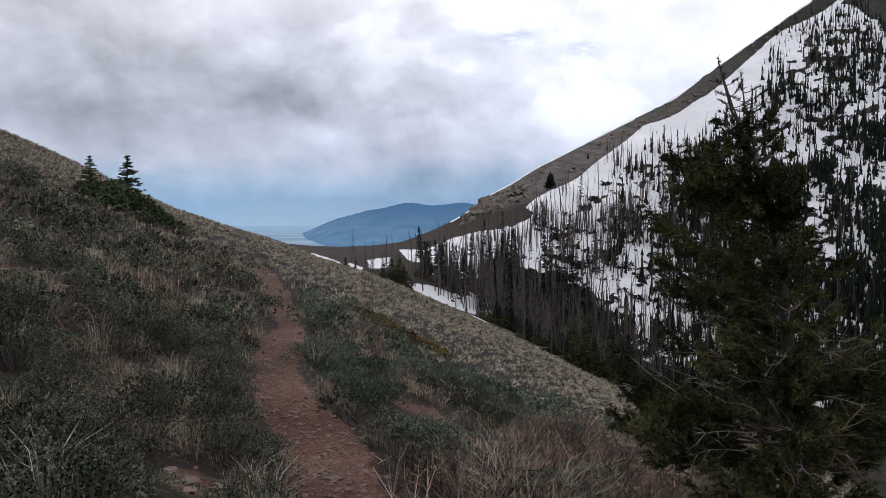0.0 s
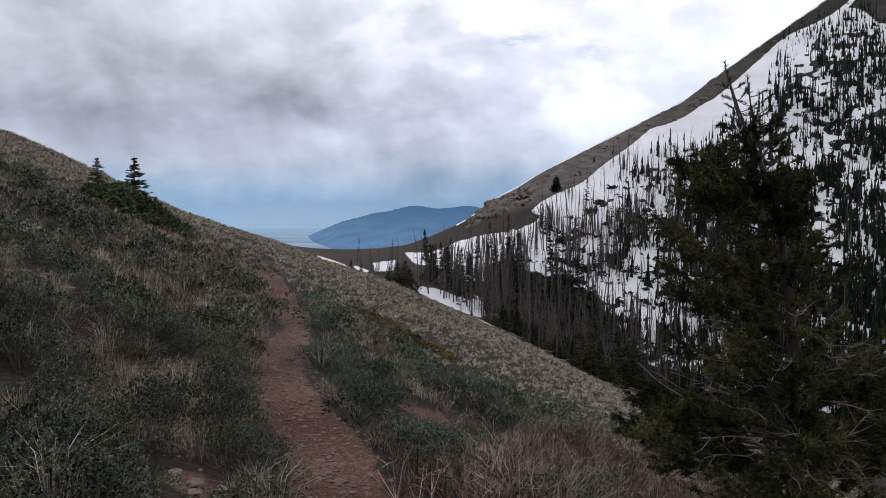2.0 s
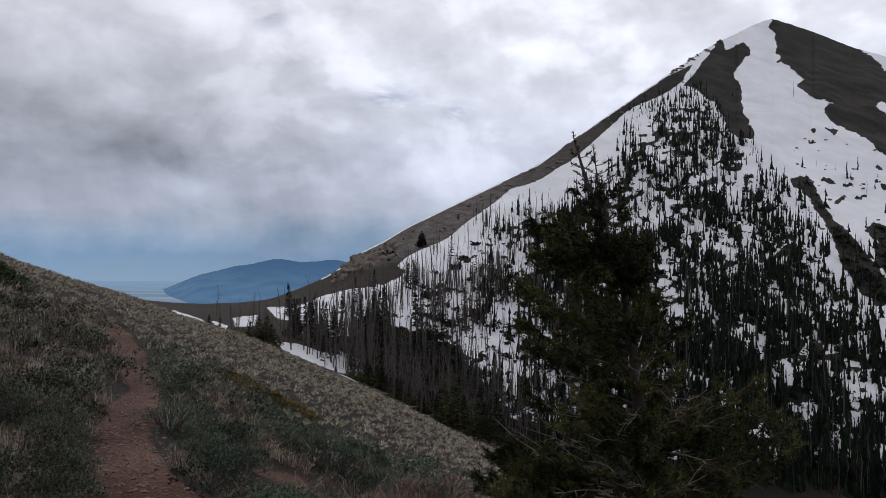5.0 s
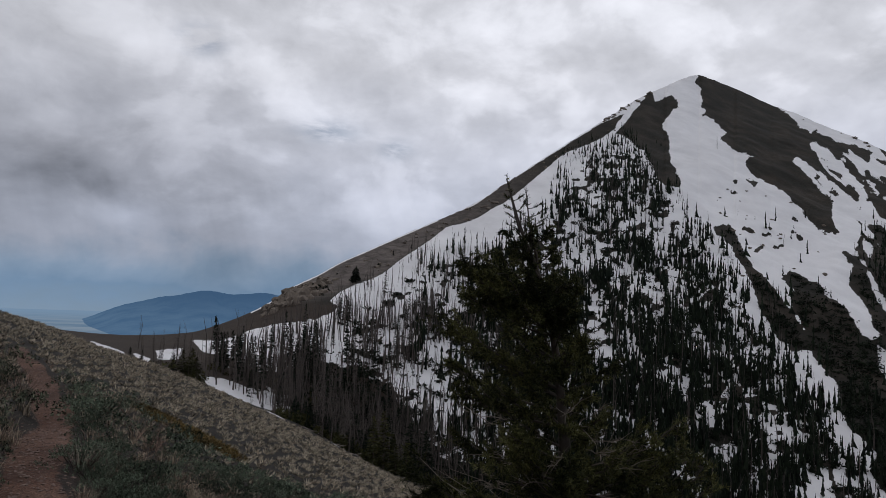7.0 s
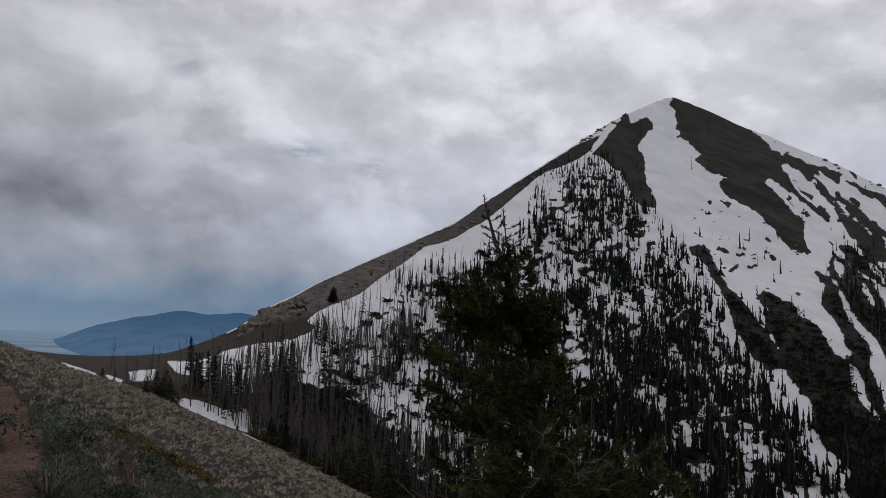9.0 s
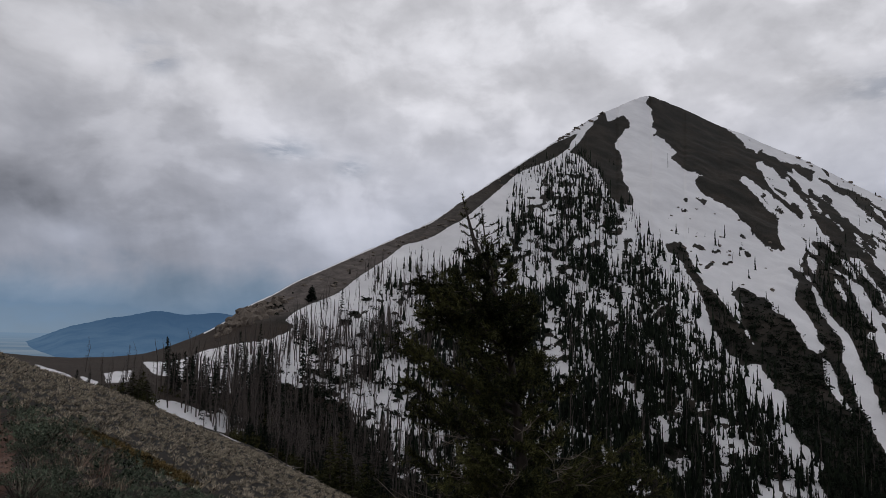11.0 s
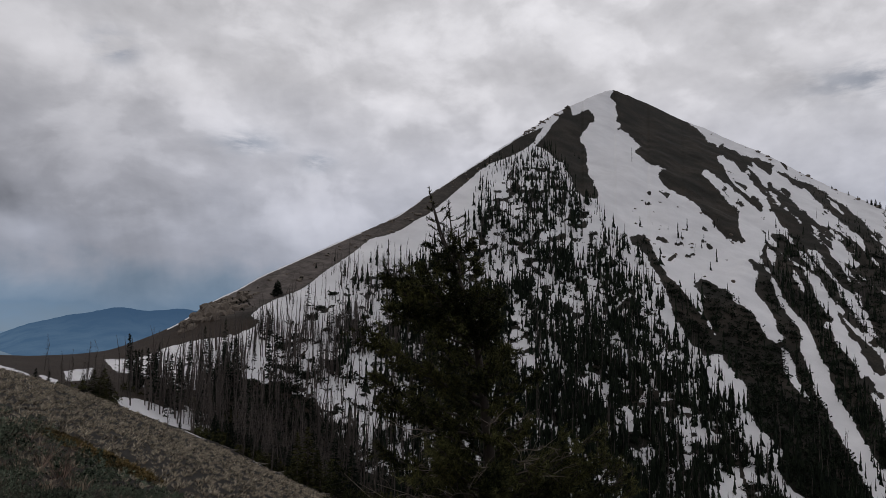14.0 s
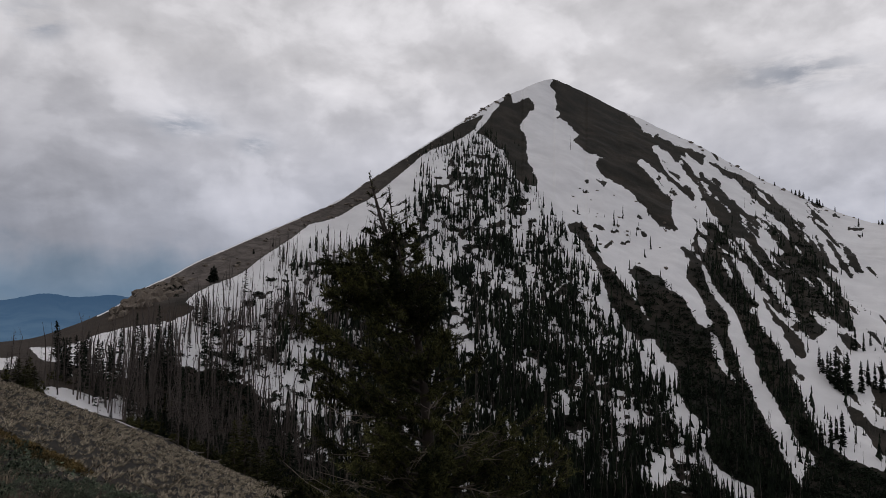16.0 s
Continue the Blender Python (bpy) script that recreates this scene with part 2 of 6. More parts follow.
GROUND = ground_material()
SAGE = foliage("sage_leaf", (0.003, 0.005, 0.003), (0.205, 0.225, 0.156), 1.6)
SAGE_SOFT = foliage("soft_sage_leaf", (0.005, 0.009, 0.005), (0.185, 0.225, 0.160), 1.0)
STRAW = foliage("dry_grass", (0.030, 0.022, 0.015), (0.46, 0.37, 0.28), 1.2)
TUSSOCK = foliage("pale_bunchgrass", (0.014, 0.011, 0.008), (0.62, 0.535, 0.415), 2.2)
RUST = foliage("rusty_heath", (0.035, 0.026, 0.011), (0.25, 0.175, 0.072), 0.8)
TWIG = foliage("bare_twig", (0.034, 0.022, 0.018), (0.48, 0.335, 0.265), 1.5)
STICK = bark_material("pale_crooked_stem", (0.07, 0.05, 0.04), (0.42, 0.325, 0.26), 20)
NEEDLE = foliage("pine_needle", (0.006, 0.010, 0.004), (0.200, 0.195, 0.075), 2.6)
FIR = foliage("fir_needle", (0.004, 0.007, 0.005), (0.022, 0.030, 0.018), 0.15, patch=0.35)
FIR_WARM = foliage("warm_fir_needle", (0.014, 0.016, 0.006), (0.080, 0.076, 0.030), 0.5)
FIR_GREEN = foliage("young_spruce_needle", (0.010, 0.017, 0.007), (0.12, 0.145, 0.07), 3.0)
SNAG = bark_material("weathered_deadwood", (0.010, 0.008, 0.007), (0.095, 0.076, 0.068), 3.0)
SNAG_TWIG = bark_material("dead_conifer_twig", (0.012, 0.009, 0.008), (0.075, 0.058, 0.050), 3.0)
STALK = foliage("dry_stalk", (0.10, 0.085, 0.065), (0.62, 0.54, 0.44), 1.2)
BARK = bark_material("pine_bark", (0.016, 0.012, 0.010), (0.075, 0.058, 0.048))
DEADTWIG = bark_material("dead_pine_twig", (0.055, 0.044, 0.036), (0.27, 0.22, 0.18))
LOG = bark_material("fallen_wood", (0.06, 0.05, 0.045), (0.36, 0.31, 0.28), 6.0)
STONE = stone_material()
CRAG = bark_material("brown_crag", (0.004, 0.003, 0.003), (0.150, 0.120, 0.096), 1.3)


# ---- mesh helpers ----
rng = np.random.default_rng(7)


def link_mesh(name, verts, faces, mat, parent=None, smooth=False, attributes=None):
    """One mesh object from arrays; faces of one size each."""
    verts, faces = np.asarray(verts, np.float32), np.asarray(faces, np.int32)
    me = bpy.data.meshes.new(name)
    me.vertices.add(len(verts))
    me.vertices.foreach_set("co", verts.ravel())
    k = faces.shape[1]
    me.loops.add(faces.size)
    me.loops.foreach_set("vertex_index", faces.ravel())
    me.polygons.add(len(faces))
    me.polygons.foreach_set("loop_start", np.arange(0, faces.size, k, dtype=np.int32))
    me.polygons.foreach_set("use_smooth", np.full(len(faces), smooth))
    for key, values in (attributes or {}).items():
        me.attributes.new(key, "FLOAT", "POINT").data.foreach_set("value", np.asarray(values, np.float32))
    me.materials.append(mat)
    me.update(calc_edges=True)
    ob = new(name, me)
    if parent:
        ob.parent = parent
    return ob


def join(pieces):
    """Arrays of several (verts, faces) as one."""
    vs, fs, n = [], [], 0
    for v, f in pieces:
        vs.append(v)
        fs.append(f + n)
        n += len(v)
    return np.concatenate(vs), np.concatenate(fs)


def spread(model, places, turns, sizes, lean=None):
    """Many copies of one (verts, faces) in one pair of arrays."""
    v, f = model
    c, s = np.cos(turns), np.sin(turns)
    sizes = np.broadcast_to(np.asarray(sizes).reshape(len(places), -1), (len(places), 3))
    w = v[None] * sizes[:, None]
    x = w[..., 0] * c[:, None] - w[..., 1] * s[:, None]
    y = w[..., 0] * s[:, None] + w[..., 1] * c[:, None]
    out = np.stack([x, y, w[..., 2]], -1)
    if lean is not None:
        out[..., :2] += out[..., 2:3] * lean[:, None]
    out += places[:, None]
    faces = f[None] + (np.arange(len(places)) * len(v))[:, None, None]
    return out.reshape(-1, 3), faces.reshape(-1, f.shape[1])


def value_noise(x, y, seed=0):
    x, y = np.asarray(x, float), np.asarray(y, float)
    xi, yi = np.floor(x).astype(np.int64), np.floor(y).astype(np.int64)
    u, v = x - xi, y - yi
    u, v = u * u * (3 - 2 * u), v * v * (3 - 2 * v)

    def lattice(i, j):
        h = (i * 374761393 + j * 668265263 + seed * 974634777) & 0x7FFFFFFF
        h = ((h ^ (h >> 13)) * 1274126177) & 0x7FFFFFFF
        return ((h ^ (h >> 16)) & 0xFFFF) / 65535.0

    a, b, c, d = lattice(xi, yi), lattice(xi + 1, yi), lattice(xi, yi + 1), lattice(xi + 1, yi + 1)
    return a + (b - a) * u + (c - a) * v + (a - b - c + d) * u * v


def fbm(x, y, seed=0, octaves=4):
    total, weight = 0.0, 0.5
    for o in range(octaves):
        total = total + weight * (value_noise(x * 2 ** o, y * 2 ** o, seed + o) - 0.5)
        weight *= 0.5
    return total


def outline_distance(px, py, outline):
    """Signed distance to a closed outline, positive inside."""
    pts = np.asarray(outline, float)
    best, inside = np.full(np.shape(px), 1e9), np.zeros(np.shape(px), bool)
    for (ax, ay), (bx, by) in zip(pts, np.roll(pts, -1, 0)):
        ex, ey = bx - ax, by - ay
        t = np.clip(((px - ax) * ex + (py - ay) * ey) / (ex * ex + ey * ey), 0, 1)
        best = np.minimum(best, np.hypot(px - ax - t * ex, py - ay - t * ey))
        cross = (ay > py) != (by > py)
        inside ^= cross & (px < ex * (py - ay) / (ey if ey else 1e-9) + ax)
    return np.where(inside, best, -best)


# ---- the lie of the land ----
# bearings in degrees from the view along the trail, rises in degrees seen from the standpoint
LIP = 110.0
FALL_SIDE, FALL_AHEAD = 0.42, 0.125
LIP_RISE = [(-31.1, 5.4), (-27.8, 3.9), (-24.3, 2.1), (-20.5, 0.2), (-16.6, -1.2), (-13.3, -2.2), (-9.9, -3.6), (-5.9, -4.9),
            (-2.4, -6.3), (0.7, -7.7), (4.3, -9.2), (7.8, -10.9), (11.8, -12.7), (13.9, -13.6)]
RIDGE_RISE = [(-180, -3), (-40, -4), (-20, -3.6), (-13.3, -2.4), (-10.3, -2.7), (-8.1, -2.8), (-5.4, -2.7), (-3.3, -2.45), (-1.5, -1.8),
              (0.2, -1.05), (1.6, -0.3), (2.7, 0.5), (3.7, 1.3), (5.3, 2.1), (7.2, 3.3), (9.2, 4.3), (13.3, 6.3), (17.5, 8.3), (19.7, 9.9),
              (21.9, 11.4), (24.1, 12.8), (28.6, 15.6), (29.9, 16.4), (31.0, 16.8), (32.6, 17.45), (34.3, 17.95), (35.3, 17.45), (37.0, 16.7), (39.6, 15.25), (40.9, 14.75), (42.7, 13.75), (44.6, 12.85), (46.2, 11.9), (47.7, 10.9), (49.6, 9.75), (51.5, 8.75), (53.2, 7.8), (55.0, 6.95), (56.4, 6.35), (58, 6.2), (62, 5), (75, 3), (95, 0), (180, -3)]
VALLEY = [(-180, 200, -40), (-60, 200, -4), (-30, 190, -6), (-15, 180, -9), (-8, 150, -11.5), (-3, 148, -14), (0, 150, -17.5), (5, 160, -24),
          (10, 170, -36), (20, 190, -48), (30, 210, -58), (45, 240, -70), (60, 270, -80), (180, 300, -60)]
TRAIL = [(0.5, -16), (0.05, -4), (-0.02, 0.5), (-0.42, 3.2), (-0.91, 5.81), (-1.19, 6.5), (-1.57, 7.21), (-1.97, 8.46), (-2.47, 11.1),
         (-2.87, 13.9), (-3.64, 16.6), (-4.73, 20.7), (-5.84, 24.3), (-7.8, 30), (-9.4, 37)]

# bare soil and stone showing between the shrubs: place and half width
CLEARINGS = [(-4.55, 7.85, 0.55), (-1.42, 4.0, 0.24), (-0.3, 9.9, 0.6), (0.35, 9.3, 0.45), (-2.5, 4.9, 0.22), (-0.1, 5.0, 0.25), (-3.1, 6.0, 0.28), (-0.45, 8.3, 0.42), (0.1, 7.7, 0.36),
             (-3.6, 5.3, 0.3), (-2.0, 4.5, 0.2)]


def knots(table, b, column=1):
    t = np.asarray(table, float)
    return (np.interp(b - 0.5, t[:, 0], t[:, column]) + 2 * np.interp(b, t[:, 0], t[:, column]) + np.interp(b + 0.5, t[:, 0], t[:, column])) / 4


def trail_distance(x, y):
    t = np.asarray(TRAIL, float)
    best = np.full(np.shape(x), 1e9)
    level = np.zeros(np.shape(x))
    for (ax, ay), (bx, by) in zip(t[:-1], t[1:]):
        ex, ey = bx - ax, by - ay
        k = np.clip(((x - ax) * ex + (y - ay) * ey) / (ex * ex + ey * ey), 0, 1)
        qx, qy = ax + k * ex, ay + k * ey
        d = np.hypot(x - qx, y - qy)
        level = np.where(d < best, -FALL_SIDE * qx - FALL_AHEAD * qy, level)
        best = np.minimum(best, d)
    return best, level


def hill(b, r):
    """The near slope, falling to the right, with the trail's bench cut in."""
    br = np.radians(b)
    x, y = r * np.sin(br), r * np.cos(br)
    z = -FALL_SIDE * x - FALL_AHEAD * y
    lip = LIP * (-FALL_SIDE * np.sin(br) - FALL_AHEAD * np.cos(br))
    fade = np.clip(1 - np.maximum(np.abs(b + 8.6) - 22.5, 0) / 14, 0, 1)
    want = EYE + LIP * np.tan(np.radians(knots(LIP_RISE, b)))
    z = z + fade * (want - lip) * (r / LIP) ** 2
    z = z + (0.16 * fbm(x / 2.2, y / 2.2, 3) + 0.5 * fbm(x / 9, y / 9, 5)) * np.clip((r - 2) / 12, 0.1, 1)
    d, level = trail_distance(x, y)
    return z + (level - z - 0.05) * (1 - np.clip((d - 0.26) / 0.45, 0, 1)) * np.clip((40 - r) / 15, 0, 1)


def ridge_range(b):
    """Range of the crest, rounded where its line bends."""
    return sum(w * ridge_line(b + o) for o, w in ((-5, 1), (-2.5, 2), (0, 2), (2.5, 2), (5, 1))) / 8


def ridge_line(b):
    t = np.tan(np.radians(np.clip(b, 0, 34.5)))
    k = 300 * t / (531 - 487 * t)
    r = np.hypot(531 * k, 300 + 487 * k)
    r = np.where(b > 34.5, np.interp(b, [34.5, 57, 75, 110, 180], [952, 820, 740, 500, 420]), r)
    return np.where(b < 0, np.interp(b, [-180, -20, -8, 0], [420, 300, 285, 300]), r)


def land(b, r):
    """Height of the ground at a bearing and range."""
    b, r = np.broadcast_arrays(np.asarray(b, float), np.asarray(r, float))
    near = hill(b, np.minimum(r, LIP))
    rv, zv = knots(VALLEY, b), knots(VALLEY, b, 2)
    rr = ridge_range(b)
    zr = EYE + rr * np.tan(np.radians(knots(RIDGE_RISE, b)))
    low_rise = sum(knots(RIDGE_RISE, b + o) for o in (-6, -3.5, -1.5, 0, 1.5, 3.5, 6)) / 7
    zr_low = np.where(b > 8, EYE + rr * np.tan(np.radians(low_rise)), zr)
    lip = hill(b, np.full_like(r, LIP))
    zv = np.where(b < -13, np.minimum(zv, lip - 6), zv)
    zv = np.where(b > 14, np.minimum(zv, lip - 8), zv)
    t = np.clip((r - LIP) / (rv - LIP), 0, 1)
    dip = lip + (zv - lip) * (t * 0.55 + 0.45 * t * t * (3 - 2 * t))
    s = np.clip((r - rv) / (rr - rv), 0, 1)
    x, y = r * np.sin(np.radians(b)), r * np.cos(np.radians(b))
    high = np.clip((zr - zv) / 120, 0.05, 1)
    relief = high * np.sin(np.pi * s) * (16 * fbm(x / 70, y / 70, 11) + 5 * fbm(x / 18, y / 18, 13))
    face = zv + (zr_low + (zr - zr_low) * s ** 3 - zv) * s ** 1.08 + relief
    far = zr + (-100 - zr) * np.clip((r - rr) / 750, 0, 1) ** 0.9
    z = np.where(r < LIP, near, np.where(r < rv, dip, np.where(r < rr, face, far)))
    crest = np.exp(-((r - rr) / 14.0) ** 2) * high * 1.6 * fbm(b * 2.2, b * 0 + 2.0, 21)
    return z + crest


# ---- where snow, scree and heath lie on the mountain ----
# bearing and rise of the edges of snow and bare ground, traced along the mountain
SNOW_TOP = [(-3.2, -3.5), (-1.5, -2.9), (-0.6, -2.8), (0.5, -2.2), (2.7, -1.6), (4.4, -1.3), (5.8, -0.85), (6.4, 0.2), (6.6, 0.6), (8, 1.45), (9.7, 2.15), (10.5, 2.5),
            (11.6, 3.6), (12.7, 4.4), (13.7, 5.05), (14.7, 5.9), (15.3, 6.5), (16.7, 6.75), (18, 7.35), (18.8, 8), (19.9, 8.5), (21.5, 9.9), (22.8, 11),
            (24.1, 12.2), (25.4, 12.8), (26.2, 13), (27.4, 13.6), (28.4, 13.9), (29.4, 13.4), (30, 12.6), (30.6, 12.2), (31.1, 13.9), (31.2, 30)]
SNOW_FOOT = [(-2, -4.3), (2, -5.0), (5, -4.4), (7, -4.6), (9, -5.1), (11.5, -6), (12.5, -8), (14, -9.7), (16, -11.5), (30, -14), (46, -12.5), (60, -14)]
WEDGE = [(1.0, -1.6), (4.4, -1.4), (5.9, -0.9), (7.1, -0.15), (6.3, 0.3), (3, 0.3)]
BROW = [(28.39, 14.77), (29.01, 15.37), (29.55, 15.8), (30.17, 16.14), (30.8, 16.73), (31.02, 16.43), (31.12, 16.05), (31.61, 16.05),
        (31.92, 16.34), (32.37, 16.38), (32.82, 15.9), (32.91, 15.56), (32.38, 15.44), (32.16, 15.02), (31.63, 14.29), (32.17, 13.52),
        (32.09, 12.69), (32.27, 12.13), (32.19, 11.7), (32.64, 11.13), (33, 10.25), (33, 9.82), (32.2, 9.95), (31.53, 10.39),
        (31.08, 11.48), (30.39, 12.79), (29.48, 13.87), (28.8, 14.3)]
FLANK = [(34.37, 18.1), (34.19, 17.44), (34.51, 16.8), (34.69, 16.16), (34.6, 15.62), (34.91, 15.31), (34.74, 14.98), (35.4, 14.66),
         (35.93, 14.1), (36.8, 13.56), (36.02, 13.33), (36.59, 12.8), (37.24, 12.27), (37.89, 12), (38.96, 11.63), (37.89, 11.78),
         (37.76, 11.4), (37.97, 10.75), (38.74, 10.31), (39.59, 9.73), (40.43, 9.2), (40.85, 8.68), (41.47, 7.98), (42.01, 7.12),
         (42.82, 6.38), (43.64, 6.37), (43.12, 7.65), (43.21, 8.49), (42.31, 9.49), (41.69, 10.18), (41.2, 10.88), (40.61, 11.36),
         (41.79, 12.46), (42.21, 13.11), (41.29, 13.65), (40.88, 14.17), (40.37, 14.62), (39.61, 15.28), (37.01, 16.84), (35.25, 17.57)]
BAND = [(40.36, 12.26), (41.28, 11.59), (41.91, 11.07), (42.61, 10.53), (43.34, 9.88), (44.14, 9.01), (44.78, 8.53), (44.95, 8.86),
        (44.15, 9.89), (43.22, 10.68), (42.32, 11.55), (41.91, 12.12), (41.79, 12.88)]
RIB_A = [(41.79, 12.96), (42.37, 12.64), (43.03, 12.15), (43.76, 11.37), (44.48, 10.59), (45.07, 9.48), (45.66, 8.33), (46.51, 7.1),
         (47.12, 6.01), (48.11, 4.84), (49.33, 3.59), (50.42, 2.38), (49.91, 4.4), (48.62, 6.06), (47.68, 7.11), (46.91, 7.92),
         (46.22, 8.6), (45.55, 9.46), (44.76, 10.53), (44.29, 11.51), (43.77, 12.28), (42.75, 13.04), (42.04, 13.37)]
PATCH = [(43.89, 12.36), (44.78, 12.15), (45.66, 11.61), (45.45, 11.21), (44.65, 11.62), (44.05, 11.86)]
RIB_B = [(45.36, 10.38), (46.23, 9.52), (47.39, 8.48), (48.15, 7.55), (48.82, 6.46), (48.36, 6.55), (47.68, 7.48), (46.76, 8.42),
         (45.83, 9.41)]
RIB_C = [(45.97, 11.22), (47.14, 10.54), (47.84, 10.26), (48.68, 9.73), (49.54, 8.88), (50.64, 7.94), (51.36, 7.1), (52.13, 6.16),
         (51.69, 5.89), (50.69, 6.73), (49.59, 7.86), (48.55, 9), (47.72, 9.86), (46.87, 10.43)]
RIB_D = [(49.58, 7.17), (50.02, 6.63), (50.71, 5.92), (51.16, 4.78), (51.37, 4.14), (50.65, 4.87), (50.01, 5.94), (49.72, 6.52)]
MASS = [(45.52, 6.75), (46.7, 6.85), (47.67, 6.29), (48.61, 5.24), (49.53, 4.49), (50.82, 4.19), (51.39, 5.18), (51.23, 6.39),
        (51.85, 6.45), (52.47, 5.15), (53.16, 4.27), (53.76, 3.16), (54.22, 2.06), (54.7, 0.74), (55.16, -0.94), (54.49, -0.8),
        (53.76, 0.03), (53.01, 0.6), (53.46, -0.83), (52.68, -1.56), (51.81, -0.8), (50.92, -0.11), (50.14, 0.96), (49.49, 1.77),
        (49.05, 2.58), (48.58, 3.6), (47.64, 4.35), (46.87, 4.85), (46.18, 5.28)]
MASS_LOW = [(45.24, 6.21), (46.18, 5.2), (47.06, 4.44), (47.63, 3.61), (48.07, 2.37), (48.66, 1.15), (49.28, 0.67), (48.27, 0.53),
            (48.9, -0.07), (49.44, -1.06), (50.23, -2.24), (50.79, -3.28), (51.27, -4.43), (51.75, -5.49), (52, -6.81), (52.54, -7.91),
            (53.03, -9.17), (52.51, -9.4), (51.82, -8.91), (51.14, -7.53), (50.62, -6.73), (50.1, -5.6), (49.38, -4.38), (48.89, -2.69),
            (48.39, -1.62), (47.95, -0.29), (47.4, 0.72), (46.64, 1.54), (45.99, 2.78), (45.49, 4.03), (44.71, 5.21)]
RIB_E = [(49.42, 2.29), (50, 1.57), (50.43, 0.69), (50.77, -0.75), (50.3, -0.52), (49.76, 0.56)]
RIB_F = [(50.63, -0.35), (51.13, -0.82), (51.65, -1.59), (52.23, -2.75), (51.87, -2.92), (51.39, -2.19), (50.93, -1.5)]
RIB_G = [(50.68, -3.21), (51.15, -3.19), (51.92, -4.32), (51.39, -4.04)]
RIB = [(35.43, 6.57), (35.73, 6.83), (36.6, 6.83), (37.03, 6), (37.25, 5.35), (37.89, 4.26), (38.52, 3.4), (39.37, 2.54), (39.99, 1.68),
       (40.61, 0.84), (41.43, -0.3), (42.03, -1.89), (40.81, -1.92), (39.57, -0.68), (38.73, 1.02), (38.31, 2.31), (37.89, 3.39),
       (37.25, 4.48), (36.82, 5.35), (36.17, 6)]
SCAR = [(40.2, 3.1), (40.62, 3.53), (41.24, 3.28), (41.86, 2.85), (42.67, 2.69), (42.79, 2.01), (43.47, 1.51), (44.15, 1.1), (44.66, 0.06),
        (45.24, -0.89), (46.11, -0.62), (46.98, -1.74), (47.53, -3.35), (48.44, -5.3), (49.16, -7.03), (50.22, -8.87), (50.9, -10.5),
        (52.1, -12.27), (53.09, -13.86), (48.85, -14.41), (48.7, -11.92), (47.78, -11.64), (46.66, -10.98), (45.83, -10.28),
        (45.54, -9.05), (46.12, -8.54), (45.17, -7.57), (44.2, -6.75), (43.7, -5.56), (43.71, -4.33), (43.03, -3.32), (42.03, -1.89),
        (41.31, 0.12), (40.74, 1.26), (40.91, 2.34)]
SCAR_TOP = [(44.03, 4.89), (44.58, 3.95), (44.21, 2.69), (45.07, 1.69), (45.65, 0.7), (45.72, -0.13), (46.34, -0.61), (47.17, -1.74),
            (47.72, -3.34), (46.98, -1.74), (47.19, -0.1), (46.62, 0.63), (45.9, 1.74), (45.56, 2.7), (45.29, 3.62), (44.82, 4.46)]
FINGER_A = [(52.27, 5.95), (52.62, 5.47), (53.37, 4.26), (52.95, 4.51)]
FINGER_B = [(52.97, 5.54), (53.35, 4.89), (54.11, 3.08), (53.5, 3.87)]
FINGER_C = [(53.74, 5.24), (54.21, 4.52), (55.12, 2.76), (54.46, 3.54)]
FINGER_D = [(54.37, 5.34), (54.77, 4.86), (55.77, 3.21), (55.37, 3.22), (54.69, 4.47)]
FINGER_E = [(55.94, 3.33), (56.21, 3.29), (56.59, 2.67), (56.29, 2.83)]
LOW_BAND = [(54.63, -6.04), (55.29, -6.29), (56.09, -7.21), (56.82, -7.51), (57.8, -8.66), (57.77, -9.72), (56.53, -8.8), (55.59, -7.44), (54.95, -6.95)]
LOW_FOOT = [(53.04, -8.79), (53.89, -9.08), (54.55, -9.56), (55.85, -9.95), (60, -10.3), (60, -15), (50.4, -15), (51.76, -11.51), (52.13, -10.55)]
BARE = [WEDGE, LOW_BAND, LOW_FOOT, BROW, FLANK, BAND, RIB_A, PATCH, RIB_B, RIB_C, RIB_D, MASS, MASS_LOW, RIB_E, RIB_F, RIB_G, RIB, SCAR, SCAR_TOP, FINGER_A, FINGER_B, FINGER_C, FINGER_D, FINGER_E]
CHUTE_END = [(43.3, 4.89), (44.1, 4.55), (44.42, 3.62), (44.21, 2.69), (45.07, 1.69), (45.58, 0.86), (45.72, -0.13), (46.14, -0.58),
             (45.63, -1), (45.09, -0.72), (44.7, 0.02), (44.19, 1.05), (43.6, 1.59), (42.79, 2.14), (42.06, 3.2)]
LONG_STREAK = [(45.68, 2.78), (46.44, 1.62), (47.2, 0.72), (47.65, -0.17), (47.86, -1.72), (48.44, -3.11), (49.27, -4.46), (49.36, -5.64),
               (50.15, -6.37), (50.85, -7.86), (51.18, -8.97), (51.59, -9.98), (51.15, -10.4), (50.82, -9.38), (50.19, -8.37),
               (49.53, -6.88), (48.99, -5.67), (48.56, -4.9), (48.02, -3.73), (47.62, -2.54), (47.41, -1.12), (47.12, -0.1), (46.55, 0.71),
               (45.9, 1.74), (45.52, 2.49)]
FORKED_STREAK = [(47.86, 3.81), (48.46, 3.11), (48.97, 2.17), (49.48, 1.24), (49.9, -0.13), (50.55, -0.83), (49.99, -1.25), (49.45, -0.46),
                 (49.02, 0.42), (49.29, 0.75), (48.73, 1.35), (48.3, 2.37)]
